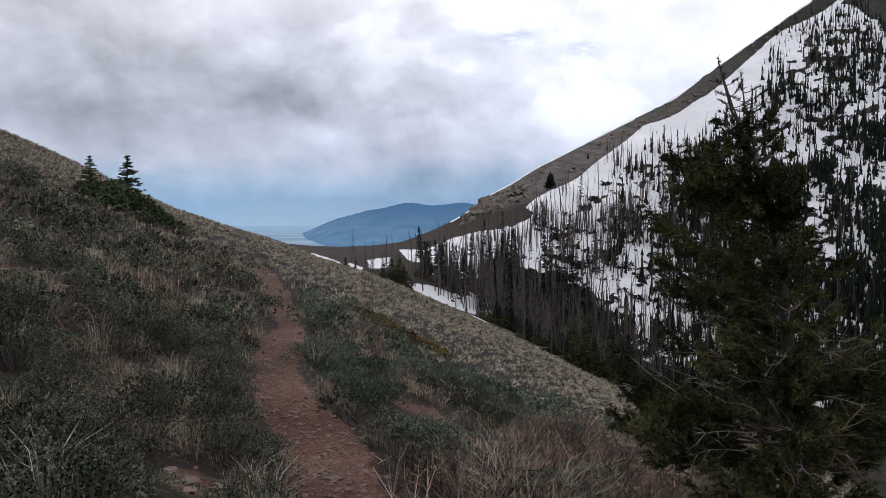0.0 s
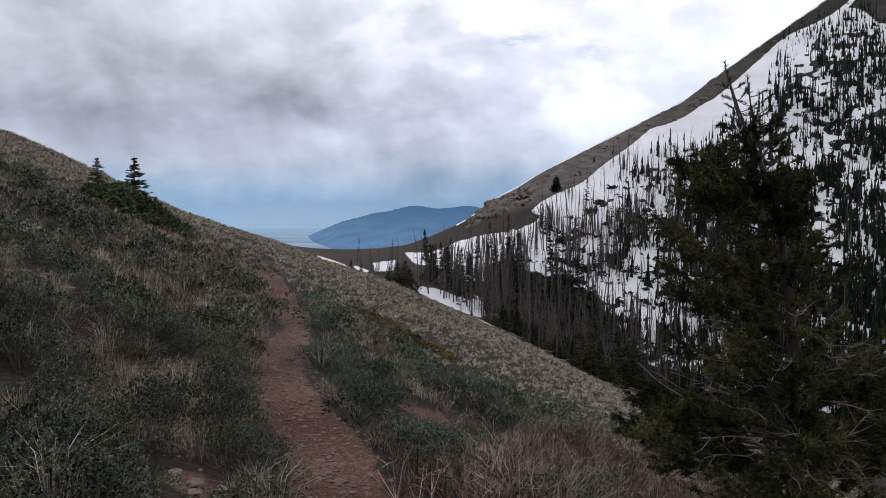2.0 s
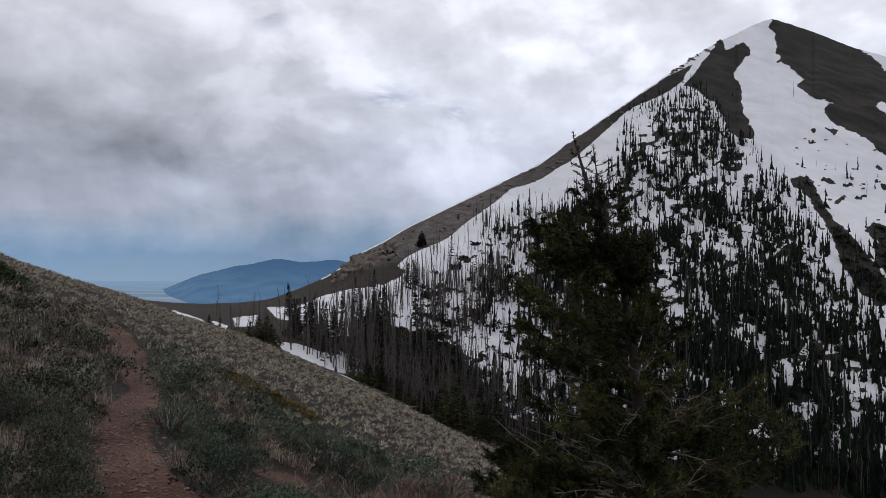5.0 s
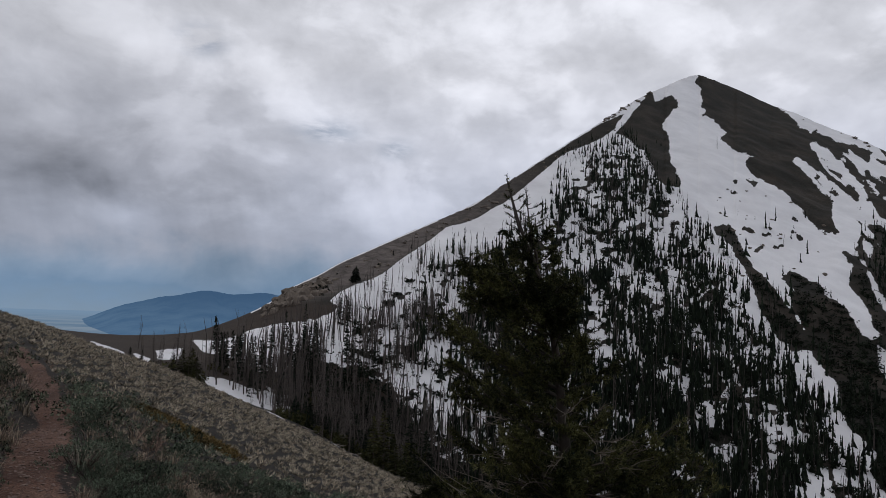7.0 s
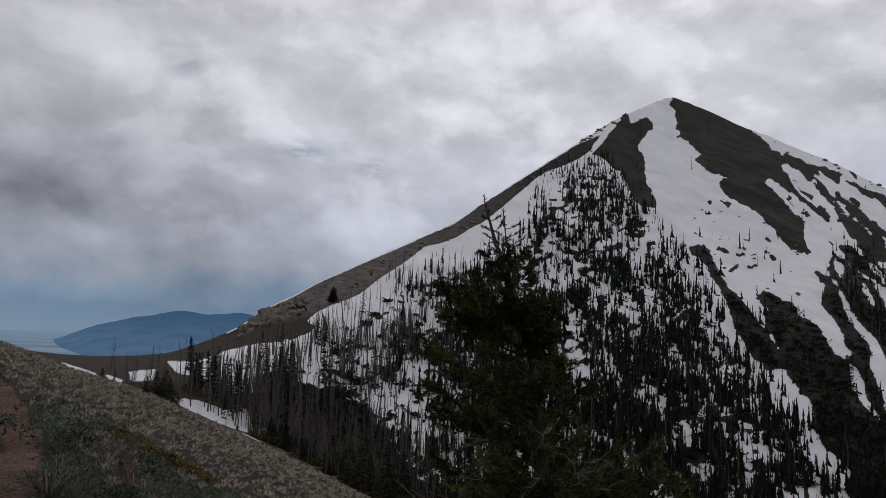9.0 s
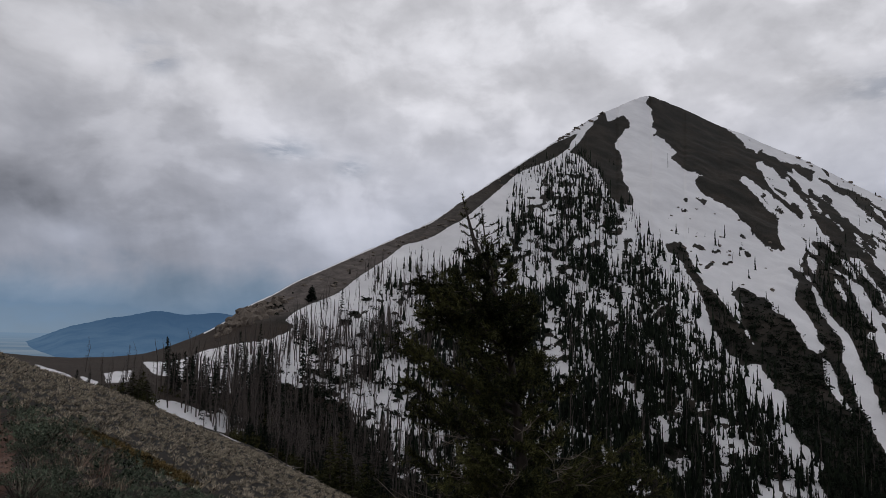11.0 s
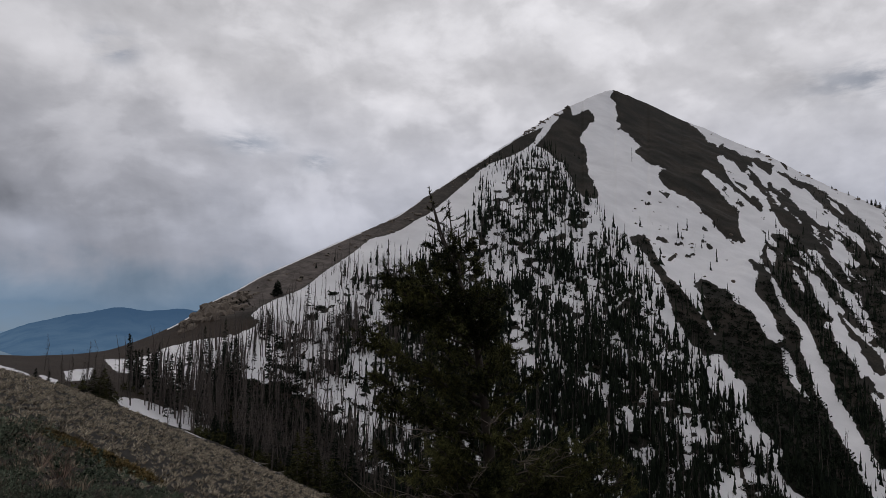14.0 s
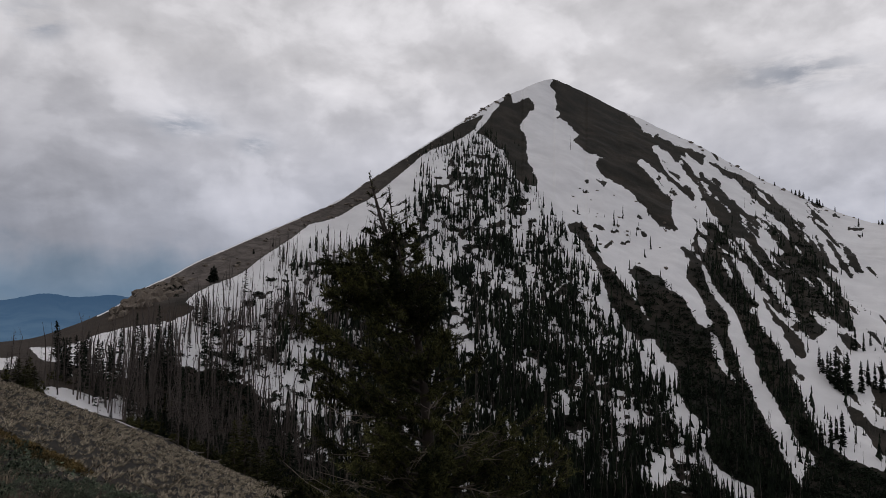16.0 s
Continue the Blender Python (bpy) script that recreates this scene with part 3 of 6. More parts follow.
UPPER_STREAK = [(49.59, 3.27), (50.32, 2.58), (51.03, 1.57), (51.52, 0.58), (51.85, -0.48), (51.36, -0.26), (50.72, 0.69), (50.08, 1.77)]
SCAR_STREAK = [(45.94, -1.28), (46.4, -1.52), (46.78, -2.57), (46.92, -3.62), (47.37, -4.16), (47.73, -4.94), (47.13, -4.58),
               (46.53, -3.71), (46.08, -3), (45.89, -1.98)]
NOTCH = [(45.16, 6.13), (45.78, 5.28), (45.54, 4.45), (44.99, 5.21)]
SHORT_STREAK = [(46.75, 4.52), (47.24, 3.61), (47.69, 2.37), (47.23, 2.78), (46.86, 3.61)]
LOW_STREAK = [(52.19, 0.59), (52.9, 0.33), (53.75, -0.44), (54.48, -1.19), (53.73, -1.06), (52.98, -0.45)]
FOOT_STREAK = [(51.82, -8.91), (52.44, -9.41), (52.9, -10.36), (52.35, -10.12), (51.73, -9.59)]
GLADE_A = [(41.63, -1.99), (42.35, -2.93), (43.15, -4.02), (43.7, -5.15), (43.29, -5.9), (42.5, -4.87), (41.94, -3.57)]
GLADE_B = [(43.21, -5.99), (44.2, -6.91), (45.17, -7.65), (46.01, -8.55), (45.35, -9.15), (45.76, -10.4), (46.66, -11.1), (47.78, -11.75),
           (48.82, -11.91), (48.5, -13.17), (47.01, -13.14), (45.82, -11.56), (44.88, -9.5), (43.59, -8.4), (42.81, -7.23)]
GLADE_C = [(31.09, 6.47), (32.5, 6.39), (32.25, 4.36), (31.28, 4.35)]
GLADE_D = [(38.14, 1.88), (38.65, 0.59), (38.39, -1.13), (37.89, -0.28)]
GLADE_E = [(41.58, -10.32), (43.18, -10.33), (43.49, -11.17), (42.77, -12.01), (41.77, -12.08)]
CREST_SLIT = [(26.33, 13.02), (27.23, 13.62), (27.96, 13.99), (28.44, 14.68), (29.23, 15.61), (29.91, 16.23), (30.11, 15.94), (29.51, 15.32), (28.92, 14.56), (28.24, 13.81), (27.43, 13.33), (26.54, 12.76)]
CLIFF_GULLY = [(4.75, 1.0), (4.98, 0.95), (5.02, 0.35), (4.86, 0.3), (4.8, 0.6)]
STREAKS = [CLIFF_GULLY, CREST_SLIT, CHUTE_END, LONG_STREAK, FORKED_STREAK, UPPER_STREAK, SCAR_STREAK, NOTCH, SHORT_STREAK, LOW_STREAK, FOOT_STREAK, GLADE_A, GLADE_B, GLADE_C, GLADE_D, GLADE_E]
# tufts of bare ground in the snow: two ends and half width
CHIPS = [(37.63, 6.65, 38.14, 6.47, 0.27), (38.91, 6.21, 39.33, 6.21, 0.13), (40.76, 6.45, 41.38, 5.85, 0.18), (38.48, 5.09, 38.69, 5.26, 0.27), (39.67, 5.3, 40.09, 5.43, 0.13), (36.64, 9.27, 36.9, 9.26, 0.18), (37.71, 10.2, 38.31, 9.84, 0.18), (39, 10.17, 39.25, 10, 0.13), (37.02, 10.13, 37.07, 10.04, 0.13), (40.85, 7.31, 41.01, 7.22, 0.13), (52.88, 7.52, 53.22, 7.26, 0.13), (54.13, 7.07, 54.34, 6.9, 0.13), (55.14, 6.05, 55.67, 5.91, 0.18), (55.6, 5.61, 55.66, 5.45, 0.13)]
DRIFTS = [[(-2.8, -5.6), (-1.1, -5.9), (0.7, -6.5), (2.1, -6.7), (3.4, -7.6), (4.5, -8.4), (3.8, -8.5), (1.6, -7.8), (-0.4, -7.1), (-2, -6.4)],
          [(2.1, -6.4), (3.8, -7.1), (4.6, -7.6), (4.2, -7.8), (2.9, -7.4)],
          [(0.5, -7.7), (2.5, -8.3), (4, -9), (3.8, -9.1), (1.6, -8.4)],
          [(-10.2, -3.3), (-8.1, -4), (-8, -4.2), (-9.2, -3.9)],
          [(-7.4, -4.1), (-6.3, -4.5), (-6.6, -4.7)],
          [(-5.9, -3.9), (-4.2, -3.7), (-4.2, -4.4), (-5.7, -4.5)],
          [(-3.4, -3.1), (-1.5, -3.1), (-1.6, -4), (-2.6, -3.9)],
          [(3.7, -9.8), (4.1, -9.9), (4.5, -10.1), (4.0, -10.0)],
          [(5.4, -10.0), (5.8, -10.1), (6.2, -10.3), (5.7, -10.2)],
          [(7.2, -10.4), (7.6, -10.5), (8.0, -10.7), (7.5, -10.6)],
          [(8.7, -11.3), (9.1, -11.4), (9.4, -11.6), (8.9, -11.5)],
          [(13.0, -13.3), (13.4, -13.4), (13.8, -13.6), (13.2, -13.5)]]


def streaks(b, e, seed, across=1.0, along=0.16):
    """Noise drawn out down the fall line of the right-hand flank."""
    q, p = 0.779 * b + 0.627 * e, 0.627 * b - 0.779 * e
    return fbm(q * across, p * along, seed, 4)


def line_gap(b, e, line):
    """Distance to a run of points."""
    gap = np.full(np.shape(b), 9.0)
    for (ab, ae), (cb, ce) in zip(line[:-1], line[1:]):
        k = np.clip(((b - ab) * (cb - ab) + (e - ae) * (ce - ae)) / ((cb - ab) ** 2 + (ce - ae) ** 2), 0, 1)
        gap = np.minimum(gap, np.hypot(b - ab - k * (cb - ab), e - ae - k * (ce - ae)))
    return gap


def snow_field(b, e):
    """Positive where snow lies; about one for each degree from its edge."""
    top = np.where(b > 31.15, 9.0, knots(SNOW_TOP, b) - e)
    f = np.minimum(top * 1.5, (e - knots(SNOW_FOOT, b)) * 0.9 + 1.6 * fbm(b * 1.3, e * 1.8, 37, 4))
    f = np.where(b < -1.2, np.minimum(f, (b + 1.2) * 0.8), f)
    f = np.minimum(f, 1.2)
    for shape in BARE:
        f = np.minimum(f, -(outline_distance(b, e, shape) + 0.07) * 1.6 + 0.7 * fbm(b * 2.6, e * 2.6, 35, 4))
    for b0, e0, b1, e1, half in CHIPS:
        f = np.minimum(f, (line_gap(b, e, [(b0, e0), (b1, e1)]) - half * 0.6) * 2.2 + 1.1 * fbm(b * 5, e * 7, 49, 3))
    # wooded part: snow broken by brush and windfall
    wood = np.clip((forest_field(b, e)) / 2.0, 0, 1)
    f = np.minimum(f, 0.75 - np.interp(b, [14, 24], [2.3, 3.0]) * wood * (fbm(b * 1.9, e * 3.0, 31, 4) + 0.05) - (np.interp(b, [14, 24], [0.30, 0.36]) + np.where(b > 27, np.interp(e, [-12, -4, 2], [0.14, 0.08, 0.0]), 0.0)) * wood)
    # tufts and windfall breaking the snow beyond the chute, flecks of snow on the bare ribs there
    right = np.clip((0.779 * b + 0.627 * e - 38.2) / 1.2, 0, 1) * np.clip((b - 40.5) / 2, 0, 1)
    broken = np.interp(e, [-2, 4, 9, 13], [0.13, 0.10, 0.17, 0.24]) + 0.10 * (b > 53) * (e > -1)
    f = np.where(right > 0, np.minimum(f, (broken - streaks(b, e, 41, 2.6, 0.7)) * 4 + (1 - right) * 2), f)
    f = np.where((right > 0) & (e < 12), np.maximum(f, (streaks(b, e, 44, 3.0, 0.8) - 0.17 - 0.4 * (1 - right)) * 3), f)
    for shape in STREAKS:
        f = np.maximum(f, outline_distance(b, e, shape) * 1.8 + 0.6 * fbm(b * 2.6, e * 2.6, 53, 3) - 0.02)
    # cornice along the crest
    crest = knots(RIDGE_RISE, b) - e
    f = np.where((b > 0.5) & (b < 30.5) & (crest < np.interp(b, [20, 27, 29, 30.5], [0.10, 0.12, 0.5, 0.25])), 0.25 + 2.2 * fbm(b * 0.6, b * 0 + 5, 51, 3), f)
    for drift in DRIFTS:
        f = np.maximum(f, outline_distance(b, e, drift) * 1.5 + 0.1)
    return f


FOREST = [(24.0, 12.7), (26, 13.6), (28.5, 14.7), (31.2, 13.4), (33, 9.9), (35.5, 6.4), (38, 2.8), (41, -1.8), (44, -6), (48.5, -11), (49, -15), (8, -15),
          (5, -9.5), (-3, -6), (-1, -3.4), (3, -2.2), (6, -1.2), (8, 0.4), (9.4, 1.9), (10.6, 2.7), (12.6, 4.6), (14, 5.5), (15.3, 6.2), (18, 5.2), (22, 7.2), (23.4, 10.5)]


def forest_field(b, e):
    return outline_distance(b, e, FOREST)


fine_b = np.concatenate([np.linspace(-40, -3, 190)[:-1], np.arange(-3, 58, 0.1), np.linspace(58.1, 64, 30)])
bearings = np.concatenate([fine_b, np.arange(67, 320, 3.0)])
folded = (bearings + 180) % 360 - 180
steps = np.concatenate([np.geomspace(0.5, LIP, 130), np.linspace(0, 1, 18)[1:] + 1000, np.linspace(0, 1, 221)[1:] + 2000,
                        np.array([0.015, 0.05, 0.15, 0.4, 0.8, 1.6]) + 3000])
B = np.repeat(folded[:, None], len(steps), 1)
R = np.empty_like(B)
rv_all, rr_all = knots(VALLEY, folded), ridge_range(folded)
for j, step in enumerate(steps):
    if step < 1000:
        R[:, j] = step
    elif step < 2000:
        R[:, j] = LIP + (step - 1000) * (rv_all - LIP)
    elif step < 2999:
        R[:, j] = rv_all + (step - 2000) * (rr_all - rv_all)
    else:
        R[:, j] = rr_all + (step - 3000) * 750
Z = land(B, R)
X, Y = R * np.sin(np.radians(B)), R * np.cos(np.radians(B))
RISE = np.degrees(np.arctan2(Z - EYE, R))


def build_ground():
    n, k = B.shape
    verts = np.concatenate([np.stack([X, Y, Z], -1).reshape(-1, 3), [[0, 0, 0]]])
    i, j = np.meshgrid(np.arange(n), np.arange(k - 1), indexing="ij")
    i2 = (i + 1) % n
    quads = np.stack([i * k + j, i * k + j + 1, i2 * k + j + 1, i2 * k + j], -1).reshape(-1, 4)
    ring = np.arange(n)
    cap = np.stack([np.full(n, n * k), ring * k, ((ring + 1) % n) * k, np.full(n, n * k)], -1)
    far = np.clip((R - 120) / 30, 0, 1)
    d, _ = trail_distance(X, Y)
    half = 0.17 + 0.05 * np.sin(Y * 1.3)
    trail = np.clip(1.0 - (d - half) * 3.8, 0, 1) * np.clip((42 - R) / 10, 0, 1)
    for cx, cy, wide in CLEARINGS:
        trail = np.maximum(trail, np.clip(1.0 - np.hypot(X - cx, (Y - cy) * 0.8) / wide * 0.8, 0, 0.62) * (R < 40))
    snow = np.where(R > LIP + 4, snow_field(B, RISE), -1.0)
    snow = np.where(R > rr_all[:, None] + 1, -1, snow)
    heath = np.clip((14 - B) / 4, 0, 1) * np.clip((0.2 - RISE) / 0.5, 0, 1) * far
    grass = np.clip((R - 9) / 5, 0, 1) * (1 - far)
    cliff = np.clip((B + 0.5) / 2, 0, 1) * np.clip((24 - B) / 10, 0, 1) * np.clip((RISE - knots(SNOW_TOP, B) + 0.3) / 0.5, 0, 1) * np.clip(1.4 * (RISE - knots([(-5, -2), (1, -1.2), (4.5, -0.2), (7, 0.5), (9, 1.5), (40, 1)], B)), 0, 1) * far
    data = dict(cliff=cliff, trail=trail, snow=snow, rock=far, heath=heath, slope_grass=grass)
    data = {key: np.append(v.ravel(), 1.0 if key == "trail" else v[0, 0]) for key, v in data.items()}
    ob = link_mesh("ground", verts, quads, GROUND, smooth=True, attributes=data)
    # the small cap under the standpoint
    link = link_mesh("ground_cap", verts, cap[:, :3], GROUND, smooth=True, attributes=data)
    bm = bmesh.new()
    bm.from_mesh(ob.data)
    bm.from_mesh(link.data)
    bmesh.ops.remove_doubles(bm, verts=[v for v in bm.verts if v.co.xy.length < 0.52], dist=1e-4)
    loose = [v for v in bm.verts if not v.link_faces]
    bmesh.ops.delete(bm, geom=loose, context="VERTS")
    bm.to_mesh(ob.data)
    bm.free()
    bpy.data.objects.remove(link)
    return tagged(ob, "mountain slopes with red soil trail, brown scree and old snow", "ground", kind="structure")


build_ground()


def site(x, y):
    """The ground's height at a place."""
    return land(np.degrees(np.arctan2(x, y)), np.hypot(x, y))


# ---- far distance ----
# the haze lies in these emitted colours; the air itself is clear
PLAIN = painted_haze_material("hazy_plain", (0.15, 0.25, 0.37), (0.29, 0.37, 0.46), (0.0016, 0.006, 1), (0.25, 0.38, 0.54))
RANGE = painted_haze_material("hazy_blue_range", (0.070, 0.158, 0.290), (0.110, 0.210, 0.345), (0.009, 0.006, 0.016), (0.052, 0.125, 0.245), 2, -100, 40)
pb = np.radians(np.linspace(-60, 70, 120))
rings = np.geomspace(900, 4950, 40)
gx, gy = np.sin(pb)[:, None] * rings, np.cos(pb)[:, None] * rings
gz = np.full_like(gx, -98.0) + 3 * fbm(gx / 300, gy / 300, 61)
i, j = np.meshgrid(np.arange(119), np.arange(39), indexing="ij")
quads = np.stack([i * 40 + j, i * 40 + j + 1, (i + 1) * 40 + j + 1, (i + 1) * 40 + j], -1).reshape(-1, 4)
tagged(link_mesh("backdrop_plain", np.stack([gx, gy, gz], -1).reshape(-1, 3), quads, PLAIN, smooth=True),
       "wide valley plain with blue rain haze painted into its glow", "plain", kind="structure")


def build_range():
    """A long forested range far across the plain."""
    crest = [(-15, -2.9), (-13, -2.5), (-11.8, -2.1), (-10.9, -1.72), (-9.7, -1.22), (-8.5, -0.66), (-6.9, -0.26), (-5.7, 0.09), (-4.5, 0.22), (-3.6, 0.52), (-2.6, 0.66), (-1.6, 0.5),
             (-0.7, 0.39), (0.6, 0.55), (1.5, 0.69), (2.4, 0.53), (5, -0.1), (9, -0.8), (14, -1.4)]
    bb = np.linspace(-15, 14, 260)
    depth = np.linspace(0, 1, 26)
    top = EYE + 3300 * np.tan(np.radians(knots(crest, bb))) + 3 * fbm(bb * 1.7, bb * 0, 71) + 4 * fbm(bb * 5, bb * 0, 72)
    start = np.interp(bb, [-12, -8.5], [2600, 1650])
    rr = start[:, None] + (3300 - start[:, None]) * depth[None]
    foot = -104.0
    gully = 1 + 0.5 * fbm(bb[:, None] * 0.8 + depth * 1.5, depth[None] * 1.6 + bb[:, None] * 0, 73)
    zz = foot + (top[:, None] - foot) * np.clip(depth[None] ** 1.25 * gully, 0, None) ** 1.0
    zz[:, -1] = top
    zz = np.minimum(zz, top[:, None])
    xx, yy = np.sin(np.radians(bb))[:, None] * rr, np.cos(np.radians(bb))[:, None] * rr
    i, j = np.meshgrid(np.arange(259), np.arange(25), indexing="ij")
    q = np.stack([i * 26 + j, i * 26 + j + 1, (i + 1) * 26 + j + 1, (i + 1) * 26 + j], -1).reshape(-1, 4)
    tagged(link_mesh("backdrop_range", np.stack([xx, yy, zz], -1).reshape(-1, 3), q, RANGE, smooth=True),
           "distant forested mountain range with blue haze painted into its glow", "mountain", kind="structure")


build_range()


# ---- plants and stones: the models ----
def unit(v):
    return v / np.maximum(np.linalg.norm(v, axis=-1, keepdims=True), 1e-9)


def spikes(base, way, side, length, width):
    """Thin three-cornered leaves, needles or twigs."""
    length, width = np.asarray(length).reshape(-1, 1), np.asarray(width).reshape(-1, 1)
    v = np.stack([base - side * width / 2, base + side * width / 2, base + way * length], 1).reshape(-1, 3)
    return v, np.arange(len(v)).reshape(-1, 3)


def tube(points, radii, sides=5):
    """A bent tapering stem as triangles."""
    pts = np.asarray(points, float)
    radii = np.asarray(radii, float)
    ways = unit(np.gradient(pts, axis=0))
    ref = np.array([0.31, 0.87, 0.38])
    a = unit(np.cross(ways, ref))
    b = np.cross(ways, a)
    ang = np.arange(sides) * 2 * np.pi / sides
    ring = pts[:, None] + radii[:, None, None] * (np.cos(ang)[None, :, None] * a[:, None] + np.sin(ang)[None, :, None] * b[:, None])
    v = ring.reshape(-1, 3)
    f = []
    for i in range(len(pts) - 1):
        for k in range(sides):
            p, q = i * sides + k, i * sides + (k + 1) % sides
            f += [(p, q, q + sides), (p, q + sides, p + sides)]
    return v, np.array(f)


def random_ways(r, n, up=0.0):
    v = r.normal(size=(n, 3))
    v[:, 2] += up
    return unit(v)


def sage_model(seed, tips=175, leaves=9, leaf=0.016, wide=0.30, high=0.21):
    """Leaf rosettes and woody stems of one low shrub."""
    r = np.random.default_rng(seed)
    turn = r.uniform(0, 2 * np.pi, tips)
    reach = wide * np.sqrt(r.uniform(0.01, 1, tips)) * (1 + 0.25 * np.sin(turn * 2 + seed) + 0.15 * np.sin(turn * 5 + seed))
    dome = high * (1.0 - 0.80 * (reach / wide / 1.15) ** 2) * r.uniform(0.70, 1.10, tips)
    tip = np.stack([reach * np.cos(turn), reach * np.sin(turn), dome], 1)
    foot = tip * np.array([0.25, 0.25, 0.0])
    grow = unit(unit(tip - foot) + np.array([0, 0, 0.6]))
    base = np.repeat(tip, leaves, 0) - np.repeat(grow, leaves, 0) * r.uniform(0, 1.6, (tips * leaves, 1)) * leaf
    way = unit(np.repeat(grow, leaves, 0) * 0.75 + random_ways(r, tips * leaves))
    side = unit(np.cross(way, random_ways(r, len(base))))
    green = spikes(base + way * leaf, -way, side, leaf * r.uniform(0.7, 1.5, len(base)), leaf * 0.62 * r.uniform(0.7, 1.3, len(base)))
    wood = join([tube([foot[i], (foot[i] + tip[i]) * 0.5 + (0, 0, 0.06 * high), tip[i]], [0.005, 0.0035, 0.0015], 3) for i in range(0, tips, 9)])
    return green, wood


def grass_model(seed, blades=46, high=0.34, lean=0.5, width=0.006, spread_to=0.07):
    r = np.random.default_rng(seed)
    turn = r.uniform(0, 2 * np.pi, blades)
    out = np.stack([np.cos(turn), np.sin(turn), 0 * turn], 1)
    foot = out * r.uniform(0, spread_to, (blades, 1))
    h = high * r.uniform(0.5, 1.1, (blades, 1))
    bend = lean * r.uniform(0.2, 1.3, (blades, 1))
    up = np.array([0, 0, 1.0])
    mid = foot + up * h * 0.6 + out * h * bend * 0.3
    tip = foot + up * h * (1 - 0.35 * bend) + out * h * bend
    side = np.stack([-np.sin(turn), np.cos(turn), 0 * turn], 1) * width / 2
    v = np.stack([foot - side, foot + side, mid + side * 0.8, mid - side * 0.8, tip + side * 0.1, tip - side * 0.1], 1).reshape(-1, 3)
    q = np.arange(blades)[:, None] * 6
    f = np.concatenate([q + np.array([[0, 1, 2, 3]]), q + np.array([[3, 2, 4, 5]])])
    return v, f


def twig_model(seed, stems=13, high=0.55, thick=0.0045, side_twigs=4):
    """A leafless many-stemmed shrub."""
    r = np.random.default_rng(seed)
    pieces = []
    for _ in range(stems):
        a = r.uniform(0, 2 * np.pi)
        out = np.array([np.cos(a), np.sin(a), 0])
        h = high * r.uniform(0.55, 1.1)
        pts = [out * 0.03, out * (0.10 + 0.1 * r.random()) * h / 0.5 + r.normal(0, 0.07, 3) * h + (0, 0, h * 0.4),
               out * r.uniform(0.2, 0.7) * h + r.normal(0, 0.09, 3) * h + (0, 0, h * 0.75), out * r.uniform(0.3, 0.95) * h + r.normal(0, 0.04, 3) + (0, 0, h)]
        pieces.append(tube(pts, [thick, thick * 0.8, thick * 0.5, thick * 0.2], 3))
        for _ in range(side_twigs):
            k = r.uniform(0.8, 2.9)
            i = int(k)
            p = np.array(pts[i]) + (np.array(pts[i + 1]) - pts[i]) * (k - i)
            w = unit(random_ways(r, 1, 0.9)[0] + out * 0.7)
            q = p + w * h * r.uniform(0.15, 0.35)
            pieces.append(tube([p, (p + q) / 2 + r.normal(0, 0.012, 3), q], [thick * 0.55, thick * 0.4, thick * 0.15], 3))
    return join(pieces)


def far_twig_model(seed, stems=12, twigs=26, high=0.45, width=0.010):
    """A leafless shrub seen from afar: pointed stems and side twigs."""
    r = np.random.default_rng(seed)
    way = unit(random_ways(r, stems) * np.array([0.75, 0.75, 0]) + np.array([0, 0, 0.9]))
    length = high * r.uniform(0.6, 1.15, stems)
    pick = r.integers(0, stems, twigs)
    foot = way[pick] * (length[pick] * r.uniform(0.25, 0.85, twigs))[:, None]
    grow = unit(way[pick] + random_ways(r, twigs) * 0.9)
    return join([spikes(np.zeros((stems, 3)), way, unit(np.cross(way, random_ways(r, stems))), length, np.full(stems, width)),
                 spikes(foot, grow, unit(np.cross(grow, random_ways(r, twigs))), high * r.uniform(0.2, 0.45, twigs), np.full(twigs, width * 0.7))])


def stone_model(seed, squash=0.6, rough=0.35, square=0.8):
    """A weathered block with worn corners."""
    bm = bmesh.new()
    bmesh.ops.create_icosphere(bm, subdivisions=2, radius=1)
    shift = Vector((seed * 3.1, seed * 1.7, 0))
    for v in bm.verts:
        c = v.co.copy()
        box = max(abs(c.x), abs(c.y), abs(c.z))
        v.co = c.lerp(c / box * 0.85, square) * (1 + rough * noise.noise(c * 1.3 + shift) + rough * 0.5 * noise.noise(c * 3.1 + shift))
        v.co.z *= squash
    verts = np.array([v.co[:] for v in bm.verts])
    faces = np.array([[v.index for v in f.verts] for f in bm.faces])
    bm.free()
    return verts, faces


